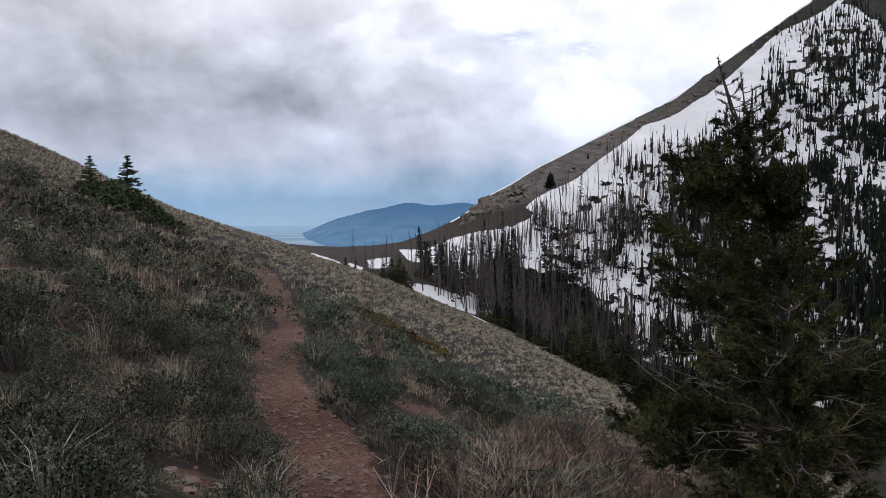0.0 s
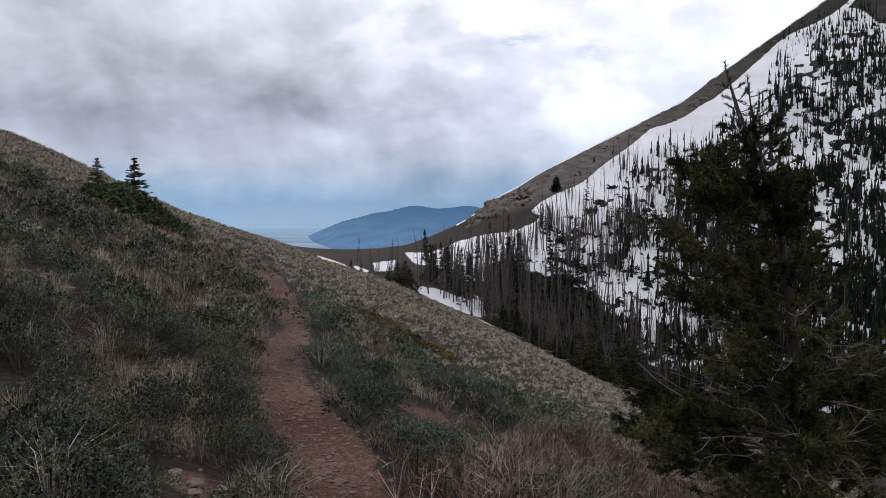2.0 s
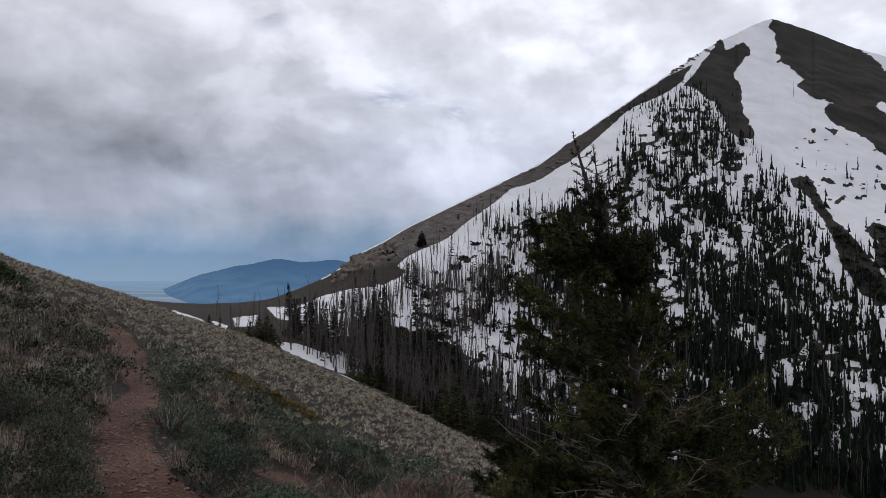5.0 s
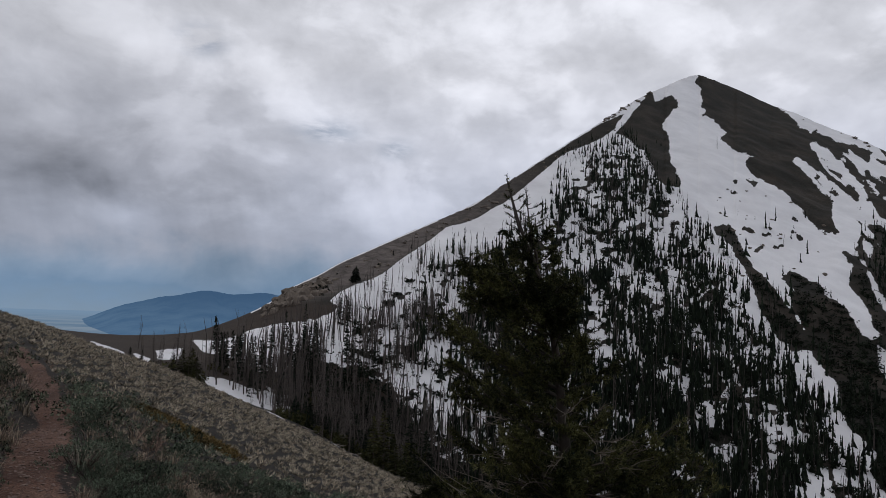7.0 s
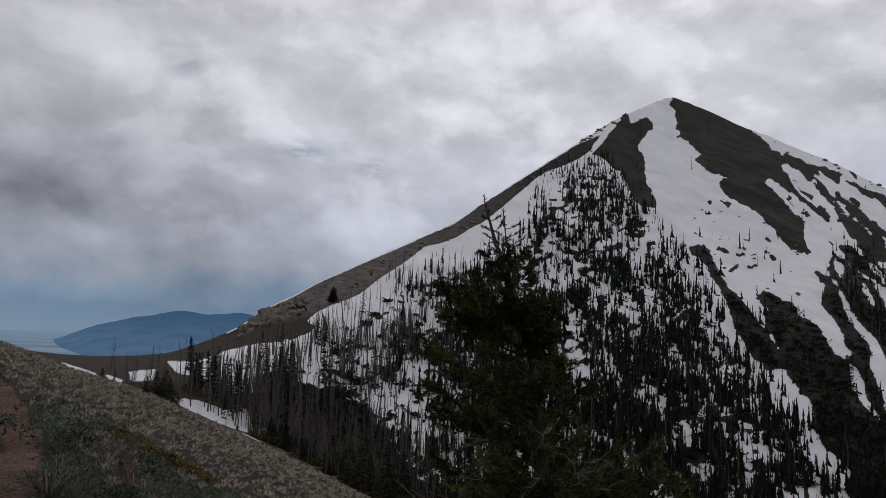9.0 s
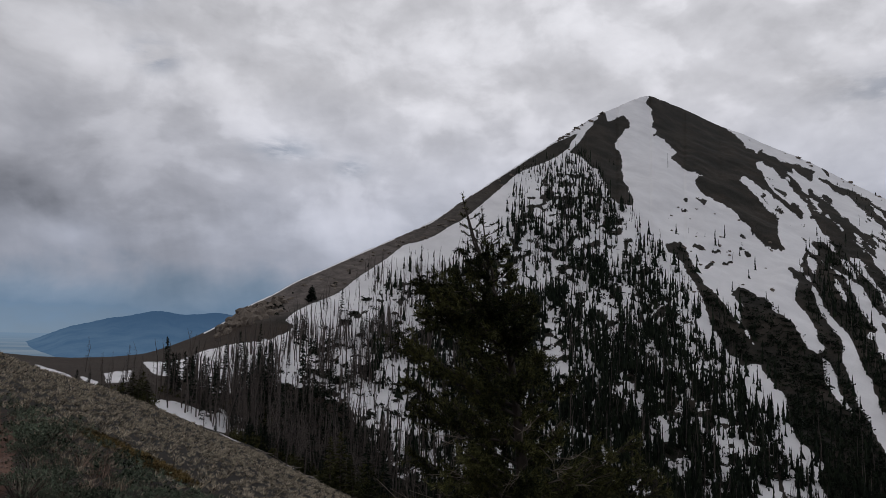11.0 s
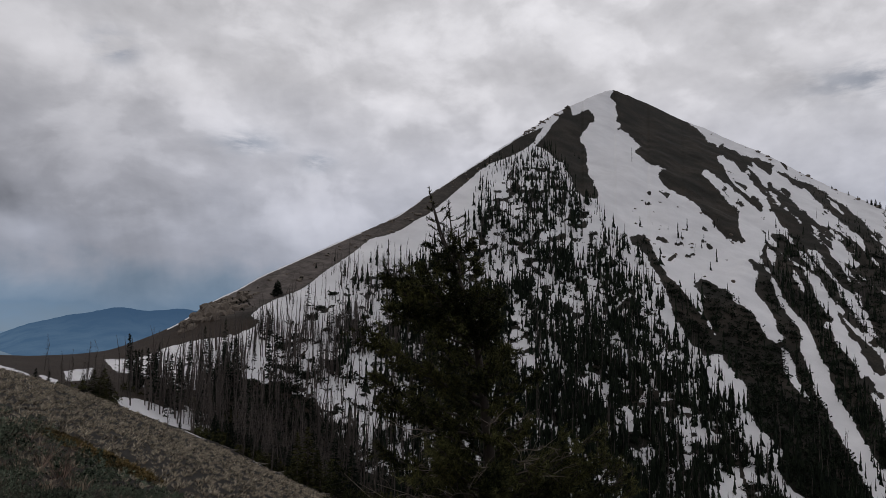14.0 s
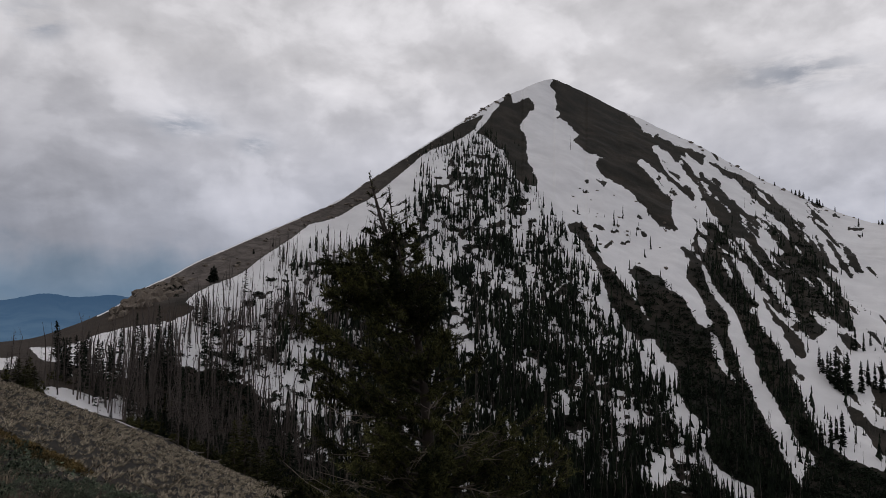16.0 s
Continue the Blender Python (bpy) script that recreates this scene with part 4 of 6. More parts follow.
def fir_model(seed, layers=7, arms=9, slim=0.17, bare=0.06, skirt=0.0):
    """A narrow conifer of unit height: drooping, uneven tiers of boughs."""
    r = np.random.default_rng(seed)
    pieces = []
    for i in range(layers):
        k = i / layers
        z = bare + (1 - bare) * k
        rad = slim * (1 - k) ** 0.6 * r.uniform(0.5, 1.3) * (1 + skirt * (1 - k) ** 3) + 0.012
        n = arms if k < 0.7 else max(3, arms - 3)
        ang = np.arange(2 * n) * np.pi / n + r.uniform(0, 6)
        rr = np.where(np.arange(2 * n) % 2 == 0, rad * r.uniform(0.4, 1.35, 2 * n), rad * 0.3)
        dz = -rr * r.uniform(0.25, 0.6, 2 * n)
        ring = np.stack([rr * np.cos(ang), rr * np.sin(ang), z + dz + 0.02 * r.normal(size=2 * n) / layers], 1)
        top = np.array([[0, 0, min(1.0, z + 1.7 / layers * (1 - bare))]])
        v = np.concatenate([ring, top])
        idx = np.arange(2 * n)
        pieces.append((v, np.stack([idx, (idx + 1) % (2 * n), np.full(2 * n, 2 * n)], 1)))
    return join(pieces)


def spruce_model(seed, whorls=14, arms=8, shoots=12, slim=0.24, needle=0.05, droop=0.25, bare=0.03):
    """A conifer of unit height built bough by bough, each bough set with shoots."""
    r = np.random.default_rng(seed)
    base, way, size = [], [], []
    for i in range(whorls):
        k = (i + 0.5) / whorls
        z0 = bare + (0.97 - bare) * k ** 0.92
        for j in range(arms):
            a = 2 * np.pi * (j + r.uniform(-0.3, 0.3)) / arms + i * 0.9
            z = z0 + r.normal(0, 0.35) / whorls
            length = slim * (1 - k) ** 0.8 * r.uniform(0.65, 1.15) + 0.015
            out = np.array([np.cos(a), np.sin(a), 0])
            across = np.array([-np.sin(a), np.cos(a), 0])
            n = max(4, int(shoots * (0.4 + 0.6 * (1 - k))))
            u = r.uniform(0.05, 1.0, (n, 1))
            base.append(out * length * u + np.array([0, 0, 1]) * (z + length * (0.12 * u - droop * u ** 2) ) + r.normal(0, 0.004, (n, 3)))
            way.append(unit(out * r.uniform(0.4, 1.0, (n, 1)) + across * r.uniform(-0.9, 0.9, (n, 1)) + np.array([0, 0, 1]) * r.uniform(-0.25, 0.3, (n, 1))))
            size.append(needle * (1.25 - 0.6 * k) * r.uniform(0.6, 1.2, n))
    n = 8
    base.append(np.stack([np.zeros(n), np.zeros(n), np.linspace(0.9, 0.97, n)], 1))
    way.append(unit(r.normal(0, 0.35, (n, 3)) + np.array([0, 0, 1])))
    size.append(np.full(n, needle))
    base, way, size = np.concatenate(base), np.concatenate(way), np.concatenate(size)
    return spikes(base - way * size[:, None] * 0.3, way, unit(np.cross(way, random_ways(r, len(base)))), size * 1.3, size * 0.55)


def trunk_model(seed, thick=0.02, bend=0.01):
    r = np.random.default_rng(seed)
    pts = [(0, 0, -0.03), (*r.normal(0, bend, 2), 0.35), (*r.normal(0, bend * 1.6, 2), 0.7), (*r.normal(0, bend * 2, 2), 1)]
    return tube(pts, [thick, thick * 0.85, thick * 0.55, thick * 0.12], 4)


def snag_twigs(seed, n=34, reach=0.07, width=0.006, low=0.2):
    """Broken boughs of a dead conifer."""
    r = np.random.default_rng(seed)
    h = r.uniform(low, 0.97, n)
    a = r.uniform(0, 2 * np.pi, n)
    way = unit(np.stack([np.cos(a), np.sin(a), r.uniform(-0.6, 0.5, n)], 1))
    base = np.stack([0 * h, 0 * h, h], 1)
    return spikes(base, way, unit(np.cross(way, random_ways(r, n))), reach * (1.25 - h) * r.uniform(0.4, 1.4, n), np.full(n, width))


def part(name, model, mat, parent, label="", smooth=False):
    ob = link_mesh(name, *model, mat, parent, smooth)
    return tagged(ob, label) if label else ob


def at(x, y, turn=0.0, size=1.0, sink=0.0):
    z = float(site(np.array(x), np.array(y)))
    return pose(x, y, z - sink, 0, 0, turn) @ Matrix.Diagonal((size, size, size, 1))


def place_copy(ob, m):
    made = copy_thing(ob, m)
    made.matrix_basis = m
    return made


# ---- the near pine ----
def build_pine():
    r = np.random.default_rng(21)
    base = np.array([2.46, 5.04, 0.0])
    base[2] = float(site(base[0], base[1])) - 0.05
    rise = np.array([0, 0.9, 1.8, 2.4, 3.0, 3.4, 3.75, 4.0, 4.35])
    shift = np.array([0, 0.0, -0.01, -0.03, -0.10, -0.19, -0.30, -0.44, -0.54])
    hs = np.linspace(0, 4.35, 26)
    stem = np.stack([base[0] + np.interp(hs, rise, shift), base[1] + 0.025 * hs, base[2] + hs], 1)
    tree = new("pine_tree")
    tree.location = base
    tagged(tree, "dark green bushy pine with dead twigs on the slope", "tree")
    stem = stem - base
    height = stem[-1, 2]
    part("trunk", tube(stem, np.interp(hs, [0, 2.4, 3.6, 4.35], [0.085, 0.045, 0.014, 0.004]), 8), BARK, tree, "dark rough bark", True)
    needles, twigs, dead = [], [], []

    def tuft(p, q, count, length):
        """A shoot set with needles."""
        w = unit(q - p)
        k = r.uniform(0, 1, (count, 1))
        b = p + (q - p) * k
        d = unit(w * 0.75 + random_ways(r, count) * 0.85)
        s = unit(np.cross(d, random_ways(r, count)))
        needles.append(spikes(b, d, s, length * r.uniform(0.7, 1.2, count), np.full(count, 0.0062)))

    def limb(h, turn, length, lift, bare=0.16, density=1.0, bark=BARK):
        k = np.interp(h, stem[:, 2], np.arange(26))
        p0 = stem[int(k)] + (stem[min(int(k) + 1, 25)] - stem[int(k)]) * (k - int(k))
        out = np.array([np.cos(turn), np.sin(turn), 0])
        n = 7
        s = np.linspace(0, 1, n)[:, None]
        wander = np.cumsum(r.normal(0, 0.022 * length, (n, 3)), 0)
        pts = p0 + out * length * s + np.array([0, 0, 1]) * length * (lift * s + 0.25 * s ** 2.2) + wander * s
        thick = (0.005 + 0.009 * length) * (0.55 if bark is DEADTWIG else 1)
        part("limb", tube(pts, np.linspace(thick, 0.003, n), 5), bark, tree, "", True)
        shoots = int(length * 34 * density) + 4
        for _ in range(shoots):
            u = r.uniform(bare, 1.0) ** 0.85
            i = min(int(u * (n - 1)), n - 2)
            p = pts[i] + (pts[i + 1] - pts[i]) * (u * (n - 1) - i)
            w = unit(out * 0.9 + random_ways(r, 1, 0.2)[0] * 0.62 + np.array([0, 0, 0.28]))
            ln = r.uniform(0.08, 0.20) * (0.6 + 0.5 * length) * (1.15 - 0.4 * u)
            q = p + w * ln
            twigs.append(tube([p, (p + q) / 2 + r.normal(0, 0.008, 3), q], [0.0035, 0.0025, 0.001], 3))
            tuft(p + (q - p) * 0.2, q, int(26 + 100 * ln), 0.040)
            for _ in range(2):
                m = p + (q - p) * r.uniform(0.3, 0.9)
                e = m + unit(w + random_ways(r, 1)[0] * 0.9) * ln * 0.5
                tuft(m, e, int(14 + 55 * ln), 0.038)

    # main crown: wide uphill, cut back on the lee side, with gaps between the boughs
    def reach(h, turn):
        left = np.interp(h, [0.3, 0.9, 1.3, 1.55, 1.75, 2.0, 2.2, 2.4, 2.6, 2.8, 3.05, 3.25, 3.45, 3.7, 3.85], [0.5, 0.55, 0.72, 1.05, 1.0, 0.72, 0.78, 0.66, 0.80, 0.88, 0.86, 0.62, 0.58, 0.42, 0.16])
        right = np.interp(h, [0.3, 1.2, 1.9, 2.35, 2.5, 2.8, 3.1, 3.45, 3.85], [1.05, 1.0, 0.85, 0.66, 0.24, 0.16, 0.16, 0.12, 0.06])
        depth = np.interp(h, [0.3, 1.8, 2.6, 3.3, 3.85], [0.95, 0.85, 0.62, 0.40, 0.12])
        c = math.cos(turn + 0.42)
        side = right if c > 0 else left
        return depth + (side - depth) * abs(c) ** 1.2

    count = 70
    for i in range(count):
        f = (i + 0.5) / count
        h = 0.3 + 3.5 * f ** 1.05
        turn = i * 2.39996 + r.normal(0, 0.3)
        lift = np.interp(h, [0.3, 1.5, 2.6, 3.6], [-0.02, 0.12, 0.34, 0.62]) + r.normal(0, 0.10)
        limb(h - 0.3 * lift * reach(h, turn), turn, max(reach(h, turn) * r.uniform(0.55, 1.0), 0.14), lift)
    # dense heart of the crown
    for i in range(30):
        turn = i * 2.39996 + 0.7
        limb(r.uniform(2.3, 3.5), turn, r.uniform(0.22, 0.50) * (1 - 0.55 * max(0.0, math.cos(turn + 0.42))), r.uniform(0.2, 0.6), 0.1, 1.25)
    # long side boughs: height, turn, length, lift
    for h, turn, length, lift in ((3.30, 2.72, 0.70, 0.30), (3.42, 2.60, 0.52, 0.25), (2.78, 2.72, 1.02, 0.34), (2.72, 2.5, 0.88, 0.30), (2.62, 2.8, 0.86, 0.12), (2.5, 2.6, 0.8, 0.1),
                                  (1.72, 2.70, 1.2, -0.06), (1.62, 2.9, 1.1, -0.10), (1.55, 2.45, 1.15, -0.02), (2.1, 2.65, 0.85, 0.05),
                                  (2.1, -0.42, 0.78, 0.30), (2.0, -0.2, 0.82, 0.22), (1.95, -0.7, 0.80, 0.30), (1.8, -0.5, 0.9, 0.2), (2.75, -0.35, 0.42, 0.30)):
        limb(h, turn, length, lift, 0.28)
    # blunt shoulders under the leaders
    for i in range(9):
        limb(r.uniform(3.15, 3.5), r.uniform(2.0, 3.5), r.uniform(0.40, 0.66), r.uniform(0.15, 0.4), 0.2, 1.2)
    for i in range(6):
        limb(r.uniform(3.1, 3.55), r.uniform(3.6, 4.8), r.uniform(0.2, 0.34), r.uniform(0.2, 0.6), 0.15, 1.2)
    # boughs towards the trail hide the trunk
    for i in range(15):
        limb(r.uniform(0.5, 2.5), r.uniform(3.4, 4.7), r.uniform(0.35, 0.8), r.uniform(0.0, 0.35), 0.2, 1.2)
    for i in range(9):
        limb(r.uniform(1.2, 2.6), r.uniform(3.9, 4.7), r.uniform(0.25, 0.5), r.uniform(0.1, 0.4), 0.1, 1.3)
    # low skirt on the uphill side
    for i in range(11):
        limb(r.uniform(1.35, 1.8), r.uniform(2.3, 3.5), r.uniform(0.85, 1.25), r.uniform(-0.2, 0.05), 0.25, 1.2)
    # young growth crowding the foot on the lee side
    for i in range(20):
        limb(r.uniform(0.6, 2.1), r.uniform(-1.6, 0.9), r.uniform(0.6, 1.05), r.uniform(0.0, 0.35), 0.2, 1.1)
    for i in range(16):
        limb(r.uniform(0.4, 1.5), r.uniform(2.0, 4.6), r.uniform(0.35, 0.6), r.uniform(0.0, 0.3), 0.15, 1.1)
    # two leaders, each with short upswept side shoots in pairs
    def leader(foot, tip, pairs):
        mid = (foot + tip) / 2 + np.array([-0.015, 0, 0])
        part("leader", tube([foot, mid, tip], [0.010, 0.007, 0.003], 5), BARK, tree, "", True)
        tuft(mid + (tip - mid) * 0.55, tip + (0, 0, 0.02), 60, 0.034)
        for i in range(pairs):
            k = 0.12 + 0.74 * i / pairs
            p0 = foot + (tip - foot) * k
            for sign in (-1, 1):
                q0 = p0 + np.array([sign * math.cos(0.42), -sign * math.sin(0.42), 0]) * r.uniform(0.07, 0.15) * (1.15 - 0.5 * k) + np.array([0, r.normal(0, 0.05), r.uniform(0.03, 0.08)])
                twigs.append(tube([p0, (p0 + q0) / 2 - (0, 0, 0.01), q0], [0.004, 0.003, 0.001], 3))
                tuft(p0 + (q0 - p0) * 0.35, q0, 40, 0.030)

    fork = np.array([np.interp(3.72, stem[:, 2], stem[:, c]) for c in range(3)])
    leader(fork, stem[25], 6)
    leader(fork + (0.02, 0, 0.02), np.array([-0.385, 0.10, 4.27]), 6)
    for turn, length in ((0.3, 0.16), (2.8, 0.22), (1.2, 0.2), (4.2, 0.2), (5.4, 0.16)):
        limb(3.6 + 0.04 * turn, turn, length, 0.9, 0.1, 0.8)
    # long dead boughs low on the uphill side, and one on the lee side
    for h, turn, length, lift in ((1.60, 2.70, 1.12, 0.20), (1.50, 2.55, 1.0, 0.12), (1.42, 2.85, 0.95, 0.18)):
        limb(h, turn, length, lift, 0.85, 0.1, DEADTWIG)
    # dead, leafless twigs among the lower boughs
    for _ in range(64):
        h = r.uniform(0.8, 2.5)
        turn = r.uniform(2.2, 6.0)
        p0 = np.array([np.interp(h, stem[:, 2], stem[:, c]) for c in range(3)])
        out = np.array([np.cos(turn), np.sin(turn), r.uniform(-0.1, 0.45)])
        ln = reach(h, turn) * r.uniform(0.7, 1.05)
        s = np.linspace(0.35, 1, 6)[:, None]
        pts = p0 + out * ln * s + np.cumsum(r.normal(0, 0.016, (6, 3)), 0)
        dead.append(tube(pts, np.linspace(0.006, 0.0016, 6), 4))
        for _ in range(7):
            i = r.integers(1, 5)
            w = unit(out + random_ways(r, 1)[0] * 1.0)
            q = pts[i] + w * r.uniform(0.06, 0.2)
            dead.append(tube([pts[i], (pts[i] + q) / 2 + r.normal(0, 0.012, 3), q], [0.003, 0.0022, 0.001], 3))
    tagged(part("foliage", join(needles), NEEDLE, tree, "dense dark green needles"), kind="stuff")
    tagged(part("shoot_wood", join(twigs), BARK, tree), kind="stuff")
    tagged(part("deadwood", join(dead), DEADTWIG, tree, "pale grey leafless twigs"), kind="stuff")


build_pine()

# ---- trees on the mountain ----
valley_from = 130 + 17


def seen_place(b, e):
    """Places on the far ground at bearings and rises."""
    col = np.clip(np.round(np.interp(b, fine_b, np.arange(len(fine_b)))).astype(int), 0, len(fine_b) - 1)
    r = np.empty(len(b))
    stop = valley_from + 221
    for n, c in enumerate(col):
        r[n] = np.interp(e[n], np.maximum.accumulate(RISE[c, valley_from:stop]), R[c, valley_from:stop])
    return np.stack([r * np.sin(np.radians(b)), r * np.cos(np.radians(b)), land(b, r)], 1), r


def plant_mountain():
    r = np.random.default_rng(5)
    n = 62000
    b, e = r.uniform(-4, 60, n), r.uniform(-15, 15, n)
    wood = forest_field(b, e)
    clump = fbm(b * 0.55, e * 0.75, 81, 4)
    fine_clump = fbm(b * 1.6, e * 1.9, 82, 3)
    inner = np.clip(wood / 0.5, 0, 1)
    chance = inner * np.clip(0.46 + 3.2 * clump + 3.0 * fine_clump, 0.03, 1.6)
    chance *= np.where(b < 21, 1.35, 1.0) * np.where(b > 27, np.interp(e, [-12, -6, 4], [1.25, 1.1, 1.0]), np.interp(e, [-9, -3, 2], [0.5, 0.7, 1.0])) * np.where((b < 24) & (b > 14.5) & (e > 4.5 + (b - 16) * 0.35), 0.22, 1.0)
    snow = snow_field(b, e)
    chance *= np.where(snow < 0.1, 1.7, 1.0)
    crown = outline_distance(b, e, [(25.2, 12.6), (28.6, 14.6), (30.8, 13.6), (32.6, 10.0), (31.2, 8.6), (27.4, 9.2), (26.0, 10.6)]) > 0
    chance = np.where(crown, np.maximum(chance, 1.05 + 2 * fine_clump), chance)
    below = knots(RIDGE_RISE, b) - e
    wooded = np.full(len(b), -9.0)
    for shape in (MASS, MASS_LOW, RIB_C, RIB_D):
        wooded = np.maximum(wooded, outline_distance(b, e, shape))
    open_ground = np.full(len(b), -9.0)
    for shape in (FLANK, BROW, RIB_A, RIB, SCAR_TOP, BAND):
        open_ground = np.maximum(open_ground, outline_distance(b, e, shape))
    scar = outline_distance(b, e, SCAR)
    away = (wood < 0) & (b > 33)
    chance = np.where(away, np.where(e < 8, np.where((snow > 0) & (snow < 0.3) & (b > 40), 0.16, 0.014), 0.002) * (below > 1), chance)
    chance = np.where(away & (b > 51) & (e < -6), np.maximum(chance, 0.12), chance)
    chance = np.where(away & (wooded > -0.12), 0.85 + 2 * fine_clump, chance)
    chance = np.where(open_ground > 0, np.interp(e, [0, 8], [0.16, 0.004]), chance)
    chance = np.where(scar > 0, np.interp(e, [-11, -7, -3, 1], [0.85, 0.45, 0.14, 0.05]), chance)
    for shape in STREAKS:
        chance = np.where(outline_distance(b, e, shape) > 0, chance * 0.16, chance)
    chance = np.where((wood < 0) & (b <= 33) & (open_ground < 0), 0.0012 * (below > 3) * (b > 5), chance)
    chance *= np.interp(b, [9, 14, 24, 38, 44], [1.05, 1.5, 1.75, 1.65, 1.1])
    keep = r.random(n) < chance * 0.56 * np.interp(b, [17, 23], [0.85, 1.0])
    b, e, clump = b[keep], e[keep], clump[keep]
    p, rng_ = seen_place(b, e)
    below = knots(RIDGE_RISE, b) - e
    live = r.random(len(b)) < np.clip((b - 13) / 13, 0.12, 0.80) + 0.5 * clump
    size = (2.4 + 11.0 * r.random(len(b)) ** 1.9) * np.clip(0.5 + below / 9, 0.5, 1) * np.where(b > 41, 0.85, 1) * np.where(live, 0.9, 1.12)
    turns = r.uniform(0, 6.28, len(b))
    firs = [fir_model(s, 5, 3, 0.065 + 0.02 * (s % 3), 0.02, 0.35) for s in range(100, 105)]
    poles = [(trunk_model(s, 0.015, 0.014), snag_twigs(s, 22, 0.08, 0.010)) for s in range(110, 115)]
    kind = r.integers(0, 5, len(b))
    green, grey = [], []
    for k in range(5):
        m = live & (kind == k) & ((rng_ >= 330) | (b > 13))
        wide = np.stack([size[m] * r.uniform(0.8, 1.25, m.sum())] * 2 + [size[m]], 1)
        green.append(spread(firs[k], p[m], turns[m], wide))
        m = ~live & (kind == k)
        lean = r.normal(0, 0.03, (m.sum(), 2))
        both = join(poles[k])
        thick = np.stack([size[m] * 0.95] * 2 + [size[m]], 1)
        grey.append(spread(both, p[m], turns[m], thick, lean))
    m = live & (rng_ < 330) & (b <= 13)
    green.append(spread(spruce_model(106, 11, 5, 5, 0.13, 0.07), p[m], turns[m], np.stack([size[m] * 0.9] * 2 + [size[m] * 0.9], 1)))
    tagged(link_mesh("mountain_firs", *join(green), FIR), "dark firs scattered over the snowy mountain face", "trees", kind="stuff")
    tagged(link_mesh("mountain_snags", *join(grey), SNAG), "grey dead standing trunks on the snowy mountain face", "dead trees", kind="stuff")
    # dark undergrowth at the foot of the slope
    n = 420
    b, rr = r.normal(7.5, 4.5, n), r.uniform(120, 185, n)
    p = np.stack([rr * np.sin(np.radians(b)), rr * np.cos(np.radians(b)), land(b, rr)], 1)
    s = r.uniform(0.6, 2.4, n)
    clear = outline_distance(b, np.degrees(np.arctan2(p[:, 2] - EYE, rr)), DRIFTS[0]) < -0.25
    tagged(link_mesh("valley_brush", *spread(sage_model(141, 26, 3, 0.28, 0.8, 0.9)[0], p[clear], r.uniform(0, 6, clear.sum()), s[clear]), FIR_WARM),
           "dark brown-green undergrowth below the slope", "brush", kind="stuff")
    # windfall and brush
    n = 22000
    b, e = r.uniform(3, 58, n), r.uniform(-13, 9, n)
    keep = (forest_field(b, e) > 0.4) & (snow_field(b, e) < 0.12) & (r.random(n) < np.interp(b, [20, 28], [0.45, 0.35]))
    ribs = np.maximum.reduce([outline_distance(b, e, shape) for shape in (SCAR, MASS, MASS_LOW, RIB, LOW_FOOT, SCAR_TOP)])
    keep |= (ribs > 0.1) & (snow_field(b, e) < 0.05) & (r.random(n) < np.interp(e, [-8, -2, 6], [1.0, 0.8, 0.5]))
    p, _ = seen_place(b[keep], e[keep])
    brush = sage_model(142, 13, 3, 0.42, 0.9, 0.6)[0]
    s = r.uniform(0.8, 2.6, len(p))
    tagged(link_mesh("mountain_brush", *spread(brush, p, r.uniform(0, 6, len(p)), np.stack([s * 1.2, s * 1.2, s], 1)), FIR),
           "low dark brush poking through the snow", "brush", kind="stuff")


plant_mountain()


